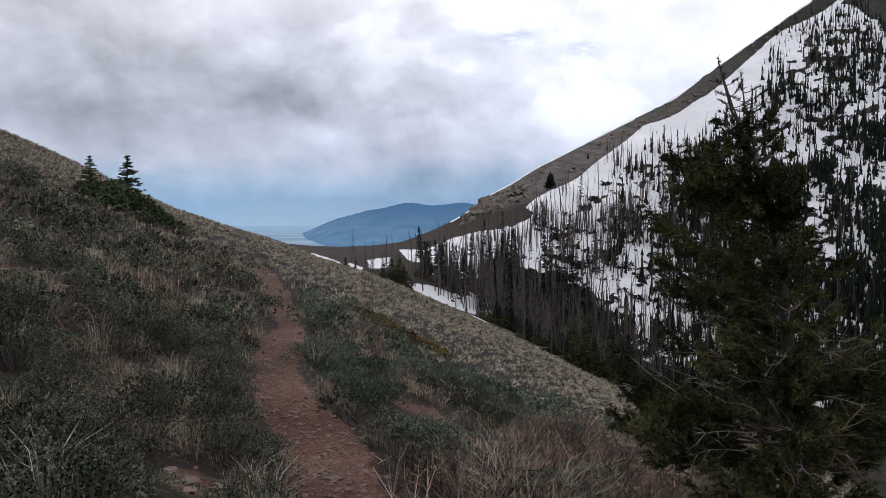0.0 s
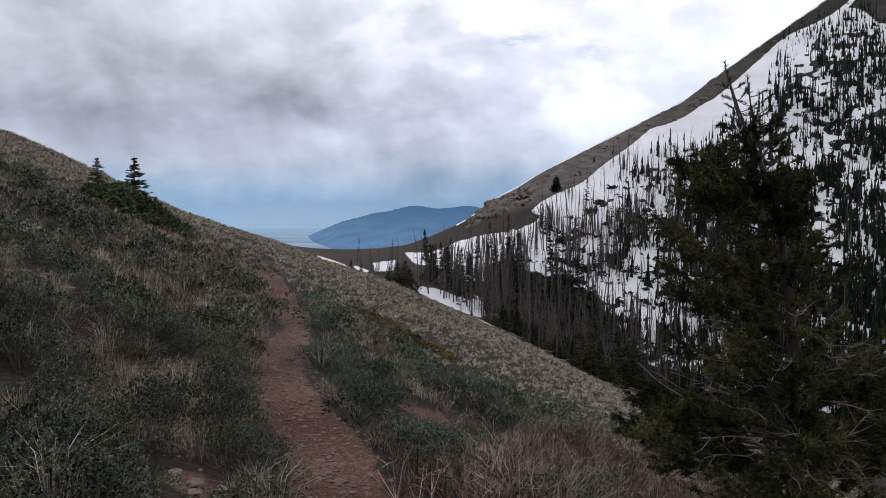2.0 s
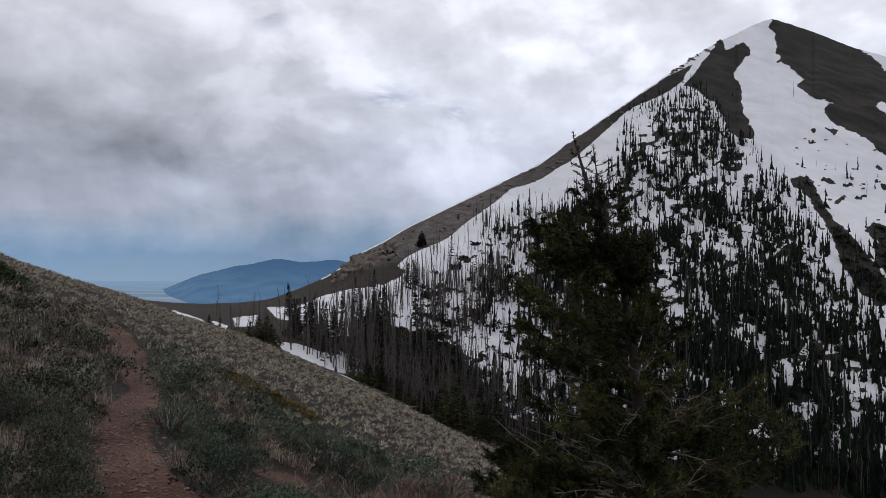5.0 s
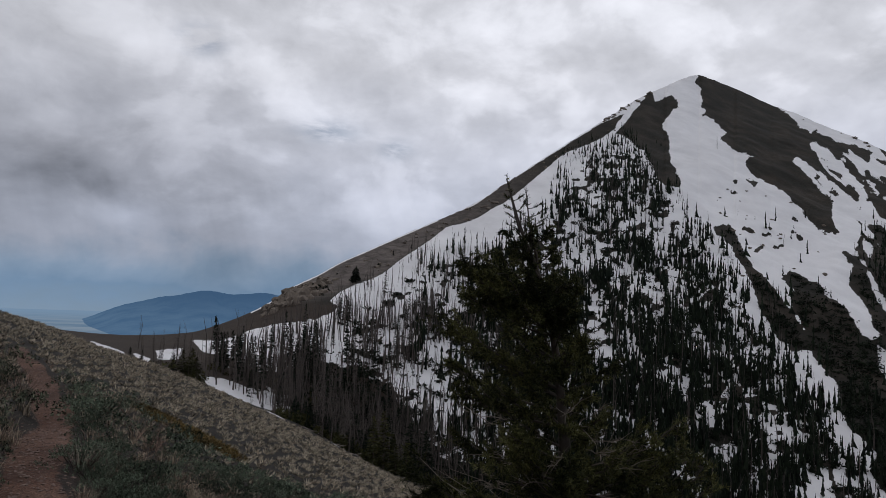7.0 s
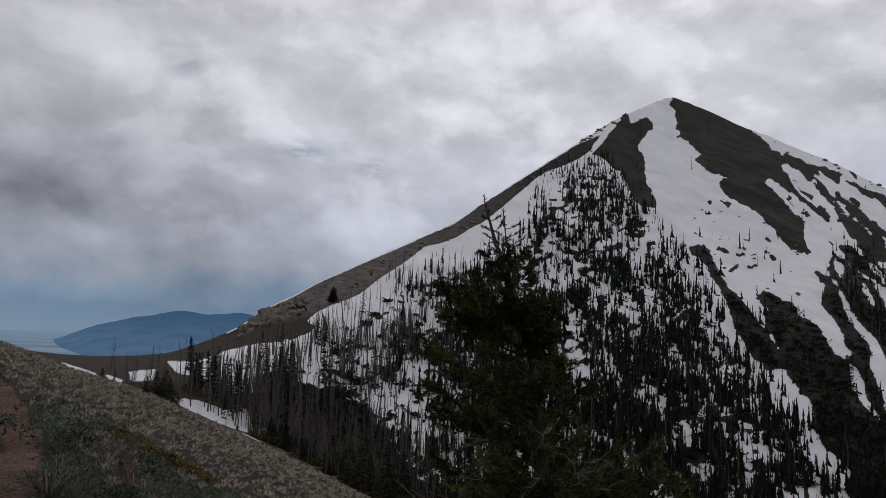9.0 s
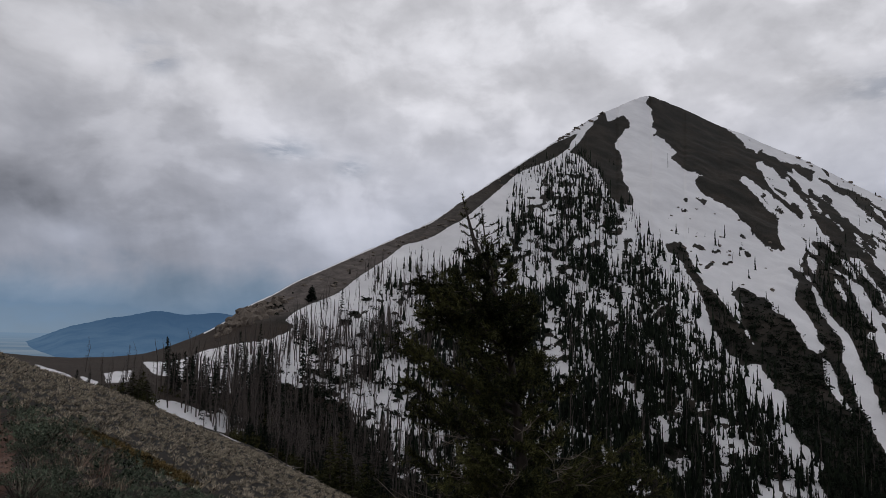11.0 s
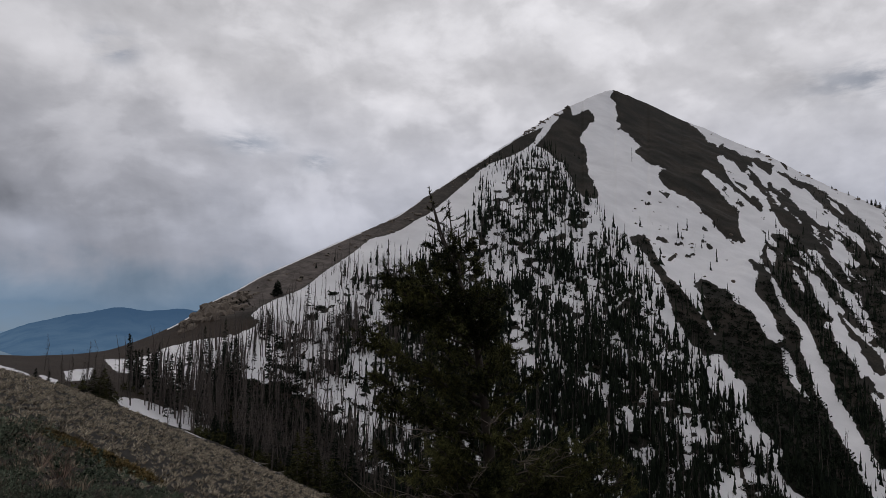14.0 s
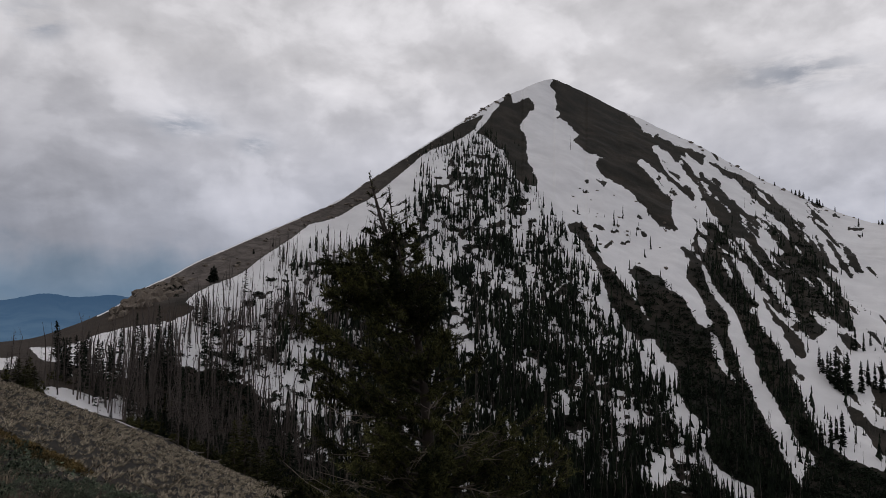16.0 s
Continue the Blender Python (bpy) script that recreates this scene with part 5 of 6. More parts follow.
# ---- trees along the edge of the slope: each one a thing ----
def plant_skyline():
    """Single firs on the scree and along the right-hand crest."""
    r = np.random.default_rng(41)
    proto = fir_thing(230, FIR, "small dark fir standing alone on the scree ridge", 13, 7, 0.15, 14, 0.09)
    spots = [(8.2, 1.75, 6.0), (8.5, 1.95, 5.0), (8.35, 1.85, 6.5), (5.9, 0.9, 2.5), (11.2, 4.0, 2.5), (12.6, 4.6, 2.2)]
    # bearing and rise of the foot, and degrees of height
    for b, e, tall in ((55.2, -2.3, 2.0), (55.0, -2.2, 1.3), (55.7, -2.3, 1.6), (56.1, -1.9, 1.3), (53.2, -3.9, 1.3), (53.5, -4.3, 2.4), (53.7, -4.6, 2.7), (54.0, -4.9, 3.3), (54.2, -5.1, 3.1),
                       (54.5, -5.3, 3.3), (54.7, -5.3, 3.6), (53.0, -3.5, 1.8), (55.5, -5.1, 2.7), (55.9, -4.6, 2.2), (56.3, -4.8, 2.2), (56.7, -5.0, 2.7), (51.8, -8.2, 1.8), (52.5, -8.5, 2.2),
                       (53.0, -8.8, 2.2), (53.6, -8.6, 2.4), (53.9, -8.3, 2.0), (54.3, -8.7, 2.9), (55.6, 6.15, 0.8), (51.5, 8.7, 0.36), (51.75, 8.7, 0.5), (52.0, 8.7, 0.6), (52.25, 8.55, 0.6),
                       (52.6, 8.35, 0.5), (52.8, 8.2, 0.36), (53.1, 8.0, 0.6), (53.25, 7.95, 0.6), (53.45, 7.85, 0.36), (54.2, 7.35, 0.45), (56.8, 6.3, 0.4), (57.0, 6.3, 0.5), (49.4, 9.8, 0.3),
                       (50.4, 9.3, 0.35), (50.95, 9.05, 0.3)):
        e = min(e, float(knots(RIDGE_RISE, np.array(b))) - 0.06)
        spots.append((b, e, radians(0.8 * tall) * float(seen_place(np.array([b]), np.array([e]))[1][0])))
    for b, e, h in spots:
        p, _ = seen_place(np.array([b]), np.array([e]))
        place_copy(proto, Matrix.Translation(p[0]) @ pose(0, 0, -0.2, 0, 0, r.uniform(0, 360)) @ Matrix.Diagonal((*[h * (1.2 if h < 8 else 0.55) * r.uniform(0.8, 1.2)] * 2, h, 1)))
    for o in (*proto.children, proto):
        bpy.data.objects.remove(o)


def snag_thing(seed):
    ob = new("dead_tree")
    part("trunk", trunk_model(seed, 0.009 + 0.002 * (seed % 3), 0.02), SNAG, ob)
    tagged(part("deadwood", snag_twigs(seed, 110, 0.12, 0.006, 0.10), SNAG_TWIG, ob), kind="stuff")
    return tagged(ob, "grey dead standing conifer with broken boughs", "dead tree", "dead trees below the slope")


def fir_thing(seed, mat, label, layers=18, arms=7, slim=0.14, shoots=7, needle=0.06):
    ob = new("fir_tree")
    part("trunk", trunk_model(seed, 0.018, 0.004), BARK, ob)
    tagged(part("crown", spruce_model(seed, layers, arms, shoots, slim, needle), mat, ob), kind="stuff")
    return tagged(ob, label, "tree", "firs below the slope")


def plant_edge():
    r = np.random.default_rng(9)
    snags = [snag_thing(s) for s in range(200, 206)]
    firs = [fir_thing(s, FIR, "dark narrow fir at the foot of the slope") for s in range(210, 214)]
    warm = fir_thing(220, FIR_WARM, "yellow-green fir at the edge of the slope", 16, 8, 0.2)

    def put(ob, b, rr, h, wide=1.0):
        x, y = rr * math.sin(radians(b)), rr * math.cos(radians(b))
        z = float(land(np.array(b), np.array(rr)))
        m = pose(x, y, z - 0.2, r.normal(0, 2.8), r.normal(0, 2.8), r.uniform(0, 360)) @ Matrix.Diagonal((h * wide, h * wide, h, 1))
        return place_copy(ob, m)

    for _ in range(150):
        b = r.normal(7.8, 2.3)
        put(snags[r.integers(6)], b, r.uniform(120, 200), 4.5 + 8.5 * r.random(), r.uniform(1.0, 1.5))
    for _ in range(46):
        b = r.uniform(-0.8, 5.5)
        put(snags[r.integers(6)], b, r.uniform(158, 215), r.uniform(7, 13))
    for _ in range(24):
        b = r.uniform(9, 17)
        put(snags[r.integers(6)], b, r.uniform(125, 190), r.uniform(9, 16))
    for _ in range(26):
        put(snags[r.integers(6)], r.uniform(-6.2, -2.2), r.uniform(128, 170), r.uniform(2.5, 6), r.uniform(1.3, 2.0))
    for _ in range(20):
        put(snags[r.integers(6)], r.uniform(-7.5, -1), r.uniform(150, 215), r.uniform(4, 10))
    for b, rr, h, w in ((-7.7, 140, 3.6, 1.2), (-6.9, 165, 3, 1.2), (-4.7, 123, 3.0, 1.6),
                        (-1.7, 175, 8, 0.8), (-1.2, 180, 9, 0.7), (1.6, 190, 8, 0.7), (3.1, 200, 9, 0.7), (5.8, 215, 13, 0.65),
                        (8.0, 225, 15, 0.6), (9.3, 150, 11, 1), (11.6, 150, 13, 1), (13.2, 145, 12, 1), (14.6, 150, 12, 1), (6.6, 150, 8, 1.1)):
        put(firs[r.integers(4)], b, rr, h, w)
    for _ in range(70):
        put(firs[r.integers(4)], r.uniform(5, 20), r.uniform(122, 200), r.uniform(2.5, 7), r.uniform(0.9, 1.3))
    for _ in range(70):
        put(firs[r.integers(4)], r.normal(8.5, 2.4), r.uniform(122, 150), r.uniform(1.8, 5.0), r.uniform(1.0, 1.5))
    for _ in range(34):
        put(firs[r.integers(4)], r.uniform(-2.5, 6), r.uniform(172, 225), r.uniform(3, 10), r.uniform(0.8, 1.1))
    for b, rr, h, w in ((-3.95, 122, 4.2, 1.5), (-3.4, 124, 5.0, 1.4), (-2.9, 123, 4.0, 1.5), (-3.6, 121, 3.4, 1.8), (10.4, 112, 7.5, 1.1), (11.2, 113, 9.0, 1.1), (12.2, 113, 6.5, 1.2), (13.0, 114, 6.0, 1.2)):
        put(warm, b, rr, h, w)
    for ob in (*snags, *firs, warm):
        for o in (*ob.children, ob):
            bpy.data.objects.remove(o)


def drop_logs():
    """Pale windfallen trunks at the foot of the slope."""
    r = np.random.default_rng(47)
    protos = [tagged(part("fallen_log", tube([(-0.5, 0, 0), (-0.1, 0.01, 0.02), (0.25, -0.01, 0.0), (0.5, 0, 0.03)], [0.028, 0.025, 0.02, 0.01], 6), LOG, None),
                     "bare pale log fallen at the forest edge", "log", "fallen logs")]
    for b in np.concatenate([r.uniform(4.5, 10.5, 14), r.uniform(11, 16, 5)]):
        rr = r.uniform(113, 124)
        x, y = rr * math.sin(radians(b)), rr * math.cos(radians(b))
        z = float(land(np.array(b), np.array(rr)))
        s = r.uniform(1.6, 3.2)
        place_copy(protos[0], pose(x, y, z + 0.12, 0, r.uniform(-6, 22), r.uniform(-50, 50)) @ Matrix.Diagonal((s, s, s, 1)))
    bpy.data.objects.remove(protos[0])


plant_edge()
plant_skyline()
drop_logs()


# ---- the two young spruces on the slope ----
def build_young_spruces():
    for b, rr, h, w, seed in ((-25.75, 30, 1.55, 1.0, 301), (-23.3, 29, 2.15, 1.0, 302)):
        x, y = rr * math.sin(radians(b)), rr * math.cos(radians(b))
        ob = new("young_spruce")
        part("trunk", trunk_model(seed, 0.02, 0.003), BARK, ob)
        tagged(part("crown", spruce_model(seed, 13, 9, 30, 0.36, 0.055, 0.04), FIR_GREEN, ob), kind="stuff")
        ob.matrix_basis = at(x, y, 40, h, 0.05)
        tagged(ob, "small dark green spruce rising from low scrub", "tree", "young spruces")
    r = np.random.default_rng(33)
    model = sage_model(303, 130, 6, 0.075, 0.62, 0.5)[0]
    for _ in range(24):
        k = r.uniform(0, 1)
        b, rr = -27.0 + 6.0 * k + r.normal(0, 0.2), 29 - 1.6 * k + r.normal(0, 0.6)
        x, y = rr * math.sin(radians(b)), rr * math.cos(radians(b))
        ob = new("spruce_scrub")
        tagged(part("foliage", model, FIR_GREEN, ob), kind="stuff")
        ob.matrix_basis = at(x, y, r.uniform(0, 360), r.uniform(1.2, 1.9) * (1 - 0.45 * abs(k - 0.45)), 0.05)
        tagged(ob, "low dark spruce scrub hugging the slope", "shrub", "spruce scrub")


build_young_spruces()


# ---- scrub on the near slope ----
def scatter(n, r, near, far, b0, b1):
    """Places by even density over the ground."""
    b = r.uniform(b0, b1, n)
    rr = np.sqrt(r.uniform(near ** 2, far ** 2, n))
    return rr * np.sin(np.radians(b)), rr * np.cos(np.radians(b)), b, rr


def trail_side(x, y):
    t = np.asarray(TRAIL)
    return x - np.interp(y, t[:, 1], t[:, 0])


def grow_scrub():
    r = np.random.default_rng(17)
    sage = [sage_model(s, 250, 9, 0.0135, 0.31, 0.31) for s in range(400, 406)]
    soft = [sage_model(s, 240, 9, 0.015, 0.40, 0.26) for s in range(410, 413)]
    sage_mid = [sage_model(s, 140, 6, 0.021, 0.34, 0.31)[0] for s in range(425, 428)]
    sage_far = [sage_model(s, 46, 5, 0.040, 0.36, 0.30)[0] for s in range(420, 424)]
    straw = [grass_model(s, 46, 0.17 + 0.04 * (s % 3), 1.0, 0.0045, 0.12) for s in range(430, 435)]
    straw_far = [grass_model(s, 16, 0.26, 0.8, 0.012, 0.10) for s in range(440, 443)]
    twig = [twig_model(s, 11, 0.46, 0.0042, 4) for s in range(450, 454)]
    twig_far = [far_twig_model(s) for s in range(460, 464)]
    sets = [scatter(16000, r, 1.3, 32, -42, 46), scatter(5200, r, 1.3, 12, -42, 20)]
    x, y, b, rr = [np.concatenate(q) for q in zip(*sets)]
    filler = np.arange(len(x)) >= 16000
    patch = fbm((0.94 * x - 0.34 * y) * 0.85, (0.34 * x + 0.94 * y) * 1.9, 95, 3)
    d, _ = trail_distance(x, y)
    side = trail_side(x, y)
    open_soil = fbm(x * 0.9 + 3, y * 0.9, 91, 3)
    keep = (d > 0.31 + 0.2 * r.random(len(x))) & (open_soil > -0.32 + 0.1 * r.random(len(x)))
    keep &= r.random(len(x)) < np.interp(rr, [1.3, 9, 15, 23, 32], [1.0, 1.0, 0.8, 0.45, 0.12])
    reach = np.interp(b, [-12, -4, 2, 6, 10], [22, 15, 12, 14, 17])
    keep &= (side < 0.2) | (rr < reach * (0.85 + 0.5 * r.random(len(x))))
    keep &= ~filler | (patch < -0.07)
    keep &= np.hypot(x - 2.46, y - 5.04) > 0.25
    for cx, cy, cr in CLEARINGS:
        keep &= np.hypot(x - cx, (y - cy) * 0.8) > cr * (0.75 + 0.5 * r.random(len(x)))
    x, y, b, rr, side = x[keep], y[keep], b[keep], rr[keep], side[keep]
    order = np.argsort(rr)
    x, y, b, rr, side = x[order], y[order], b[order], rr[order], side[order]
    z = site(x, y)
    patch = fbm((0.94 * x - 0.34 * y) * 0.85, (0.34 * x + 0.94 * y) * 1.9, 95, 3)
    u = r.random(len(x))
    green = patch + 0.10 * (r.random(len(x)) - 0.5) > np.interp(rr, [3, 8, 14, 24], [-0.15, -0.06, 0.05, 0.16])
    kind = np.where(green & (u < 0.93), "sage", np.where(u < 0.80, "straw", "twig"))
    kind = np.where(~green & (u < 0.05), "none", kind)
    # the shrubs stand apart, as mounds with dark hollows between them
    kind = np.where((kind == "sage") & (r.random(len(x)) < np.interp(rr, [4, 12, 20], [0.45, 0.38, 0.1])), "none", kind)
    kind = np.where((kind == "twig") & (side < 0.2) & ((rr < 6) | (u < 0.92)), "straw", kind)
    right = side > 0.2
    kind = np.where(right & (rr > 5) & (b < 14) & (kind == "sage"), "soft", kind)
    low_right = right & (rr < np.interp(b, [-6, 0, 4, 8, 12], [5.0, 6.6, 8.6, 14, 20]))
    kind = np.where(low_right & (u < 0.62), "twig", np.where(low_right & (u < 0.78), "straw", kind))
    turns = r.uniform(0, 2 * np.pi, len(x))
    sizes = (0.58 + 0.68 * r.random(len(x)) ** 1.3) * (1 + 1.4 * np.clip(patch, -0.2, 0.3))
    places = np.stack([x, y, z - 0.02], 1)
    labels = {"sage": ("sagebrush", "low grey-green sagebrush beside the red trail", "shrub", "sagebrush on the slope"),
              "soft": ("soft_sage", "soft low dusty-green sage cushion", "shrub", "sage cushions below the trail"),
              "straw": ("grass_tuft", "dry straw-coloured grass tuft among the scrub", "grass", "dry grass tufts"),
              "twig": ("bare_shrub", "leafless brown many-stemmed shrub", "shrub", "bare shrubs")}
    caps = {"sage": 190, "soft": 100, "straw": 290, "twig": 160}
    for key, models, far_models, mat in (("sage", sage, sage_far, SAGE), ("soft", soft, sage_far, SAGE_SOFT), ("straw", straw, straw_far, STRAW),
                                         ("twig", twig, twig_far, TWIG)):
        idx = np.where(kind == key)[0]
        first, rest = idx[:caps[key]], idx[caps[key]:]
        name, label, category, group = labels[key]
        protos = []
        for m in models:
            if key in ("sage", "soft"):
                ob = new(name)
                tagged(part("foliage", m[0], mat, ob), kind="stuff")
                tagged(part("wood", m[1], BARK, ob), kind="stuff")
            else:
                ob = part(name, m, mat, None)
            protos.append(tagged(ob, label, category, group))
        for n in first:
            m = Matrix.Translation(places[n]) @ pose(0, 0, 0, 4, -10, 0) @ Matrix.Rotation(turns[n], 4, "Z") @ Matrix.Diagonal((*[sizes[n]] * 3, 1))
            place_copy(protos[n % len(protos)], m)
        for ob in protos:
            for o in (*ob.children, ob):
                bpy.data.objects.remove(o)
        pieces = []
        for sub, group_models in ((rest[rr[rest] < 10.5], sage_mid if key in ("sage", "soft") else far_models if key == "twig" else models), (rest[rr[rest] >= 10.5], far_models)):
            pick = r.integers(0, len(group_models), len(sub))
            pieces += [spread(m, places[sub][pick == k], turns[sub][pick == k], sizes[sub][pick == k]) for k, m in enumerate(group_models) if (pick == k).any()]
        if not pieces:
            continue
        tagged(link_mesh(name + "_cover", *join(pieces), mat), label.replace("beside the red trail", "covering the slope"), category, kind="stuff")


grow_scrub()


def grow_round_about():
    """The same scrub going on beside and behind the standpoint."""
    r = np.random.default_rng(45)
    x, y, b, rr = scatter(1500, r, 0.9, 9, 44, 318)
    d, _ = trail_distance(x, y)
    keep = d > 0.42 + 0.2 * r.random(len(x))
    x, y = x[keep], y[keep]
    p = np.stack([x, y, site(x, y) - 0.02], 1)
    green = fbm(x * 0.9, y * 0.9, 99, 3) > -0.03
    for mask, model, mat, name, label, category in ((green, sage_model(421, 40, 4, 0.045, 0.35, 0.23)[0], SAGE, "sagebrush_behind", "low grey-green sagebrush around the trail", "shrub"),
                                                    (~green, grass_model(441, 16, 0.26, 0.8, 0.012, 0.10), STRAW, "grass_behind", "dry straw-coloured grass around the trail", "grass")):
        n = int(mask.sum())
        tagged(link_mesh(name, *spread(model, p[mask], r.uniform(0, 6.28, n), r.uniform(0.6, 1.2, n)), mat), label, category, kind="stuff")


grow_round_about()


def set_stalks():
    """Fans of pale dry stalks close to the trail."""
    r = np.random.default_rng(37)
    protos = [tagged(part("stalk_fan", grass_model(s, 70, 0.42, 0.75, 0.005, 0.10), STALK, None), "fan of pale dry stalks on the slope", "grass", "dry stalks")
              for s in (601, 602, 603)]
    for i, (x, y, s) in enumerate([(-1.03, 4.15, 1.1), (-0.86, 4.0, 0.8), (-1.2, 4.45, 0.8), (-1.7, 3.05, 1.0), (-2.0, 3.5, 0.9), (-3.0, 5.1, 0.9), (-2.1, 5.7, 0.9),
                                   (-1.9, 6.6, 0.8), (-3.9, 6.7, 0.9), (0.55, 4.3, 0.8), (0.9, 4.9, 0.9), (1.2, 5.4, 0.8), (-2.6, 7.6, 0.8)]):
        place_copy(protos[i % 3], at(x, y, r.uniform(0, 360), s, 0.02))
    # more of them up the slope, in loose companies
    for i in range(22):
        b, rr = radians(r.uniform(-31, -9)), r.uniform(6.5, 24)
        for _ in range(3):
            x, y = rr * math.sin(b) + r.normal(0, 0.25), rr * math.cos(b) + r.normal(0, 0.25)
            if trail_distance(x, y)[0] > 0.45:
                place_copy(protos[i % 3], at(x, y, r.uniform(0, 360), r.uniform(0.7, 1.05), 0.02))
    for ob in protos:
        bpy.data.objects.remove(ob)


set_stalks()


def set_sticks():
    """Half-dead shrubs with thick pale crooked stems below the trail."""
    r = np.random.default_rng(39)
    protos = [tagged(part("crooked_shrub", twig_model(s, 9, 0.56, 0.0058, 8), STICK, None), "half-dead shrub with thick pale crooked stems", "shrub", "crooked shrubs")
              for s in (611, 612, 613)]
    for i, (b, rr, s) in enumerate([(3.6, 6.0, 1.0), (5.6, 6.3, 1.15), (7.2, 6.0, 1.0), (8.6, 6.6, 1.1), (1.6, 6.2, 0.8), (10.0, 6.9, 1.0), (6.4, 7.4, 0.9), (4.6, 7.6, 0.9),
                                    (-0.6, 8.2, 0.7)]):
        x, y = rr * math.sin(radians(b)), rr * math.cos(radians(b))
        place_copy(protos[i % 3], at(x, y, r.uniform(0, 360), s, 0.03))
    for ob in protos:
        bpy.data.objects.remove(ob)


set_sticks()


def tuft_model(seed, blades=22):
    """A low bunch of grass combed downhill, one pointed blade a face."""
    r = np.random.default_rng(seed)
    a = r.uniform(0, 2 * np.pi, blades)
    out = np.stack([np.cos(a), np.sin(a), 0 * a], 1)
    way = unit(out * r.uniform(0.2, 0.7, (blades, 1)) + np.array([0.30, -0.14, 0.56]))
    side = unit(np.cross(way, random_ways(r, blades)))
    return spikes(out * r.uniform(0.0, 0.055, (blades, 1)), way, side, r.uniform(0.10, 0.17, blades), np.full(blades, 0.036))


def grow_tussocks():
    """Pale bunchgrass over the long open slope."""
    r = np.random.default_rng(19)
    x, y = [], []
    ring = 7.0
    while ring < LIP + 1.5:
        gap = 0.42 * (ring / 15) ** 0.55
        count = int(ring * radians(72) / gap)
        turn = np.radians(-38 + 72 * (np.arange(count) + r.uniform(0, 1)) / count) + r.normal(0, 0.20, count) * gap / ring
        reach = ring + r.normal(0, 0.22, count) * gap
        x.append(reach * np.sin(turn))
        y.append(reach * np.cos(turn))
        ring += gap * 0.92
    x, y = np.concatenate(x), np.concatenate(y)
    b, rr = np.degrees(np.arctan2(x, y)), np.hypot(x, y)
    start = np.interp(b, [-14, -8, 0, 5, 9], [15, 13, 10.5, 12, 15])
    thin = np.clip((rr - start) / np.where(b < -12, 12, 3.5), 0, 1)
    bare = fbm(x * 0.3, y * 0.3, 97, 3)
    keep = (r.random(len(x)) < thin * 0.95) & (bare > -0.36 + 0.1 * r.random(len(x)))
    d, _ = trail_distance(x, y)
    keep &= (d > 0.5) | (rr > 40)
    x, y, rr = x[keep], y[keep], rr[keep]
    models = [tuft_model(s) for s in range(500, 505)]
    pick = r.integers(0, 5, len(x))
    size = (0.56 + 0.56 * r.random(len(x)) ** 1.2) * (rr / 15) ** 0.55
    p = np.stack([x, y, site(x, y) - 0.02], 1)
    turns = r.normal(0, 0.35, len(x))
    lean = np.zeros((len(x), 2))
    pieces = [spread(models[k], p[pick == k], turns[pick == k], size[pick == k], lean[pick == k]) for k in range(5)]
    tagged(link_mesh("bunchgrass", *join(pieces), TUSSOCK), "pale tan bunchgrass tussocks covering the open slope", "grass", kind="stuff")
    # a strip of rust-brown heath below the trail
    k = r.uniform(0, 1, 260)
    x, y = -2.5 + 2.3 * k + r.normal(0, 0.22, 260), 22.2 - 3.0 * k + r.normal(0, 0.30, 260)
    p = np.stack([x, y, site(x, y) - 0.02], 1)
    model = sage_model(510, 16, 5, 0.06, 0.22, 0.22)[0]
    tagged(link_mesh("rusty_heath", *spread(model, p, r.uniform(0, 6, 260), r.uniform(0.6, 1.1, 260)), RUST), "strip of rust-brown heath on the slope", "shrub", kind="stuff")


grow_tussocks()


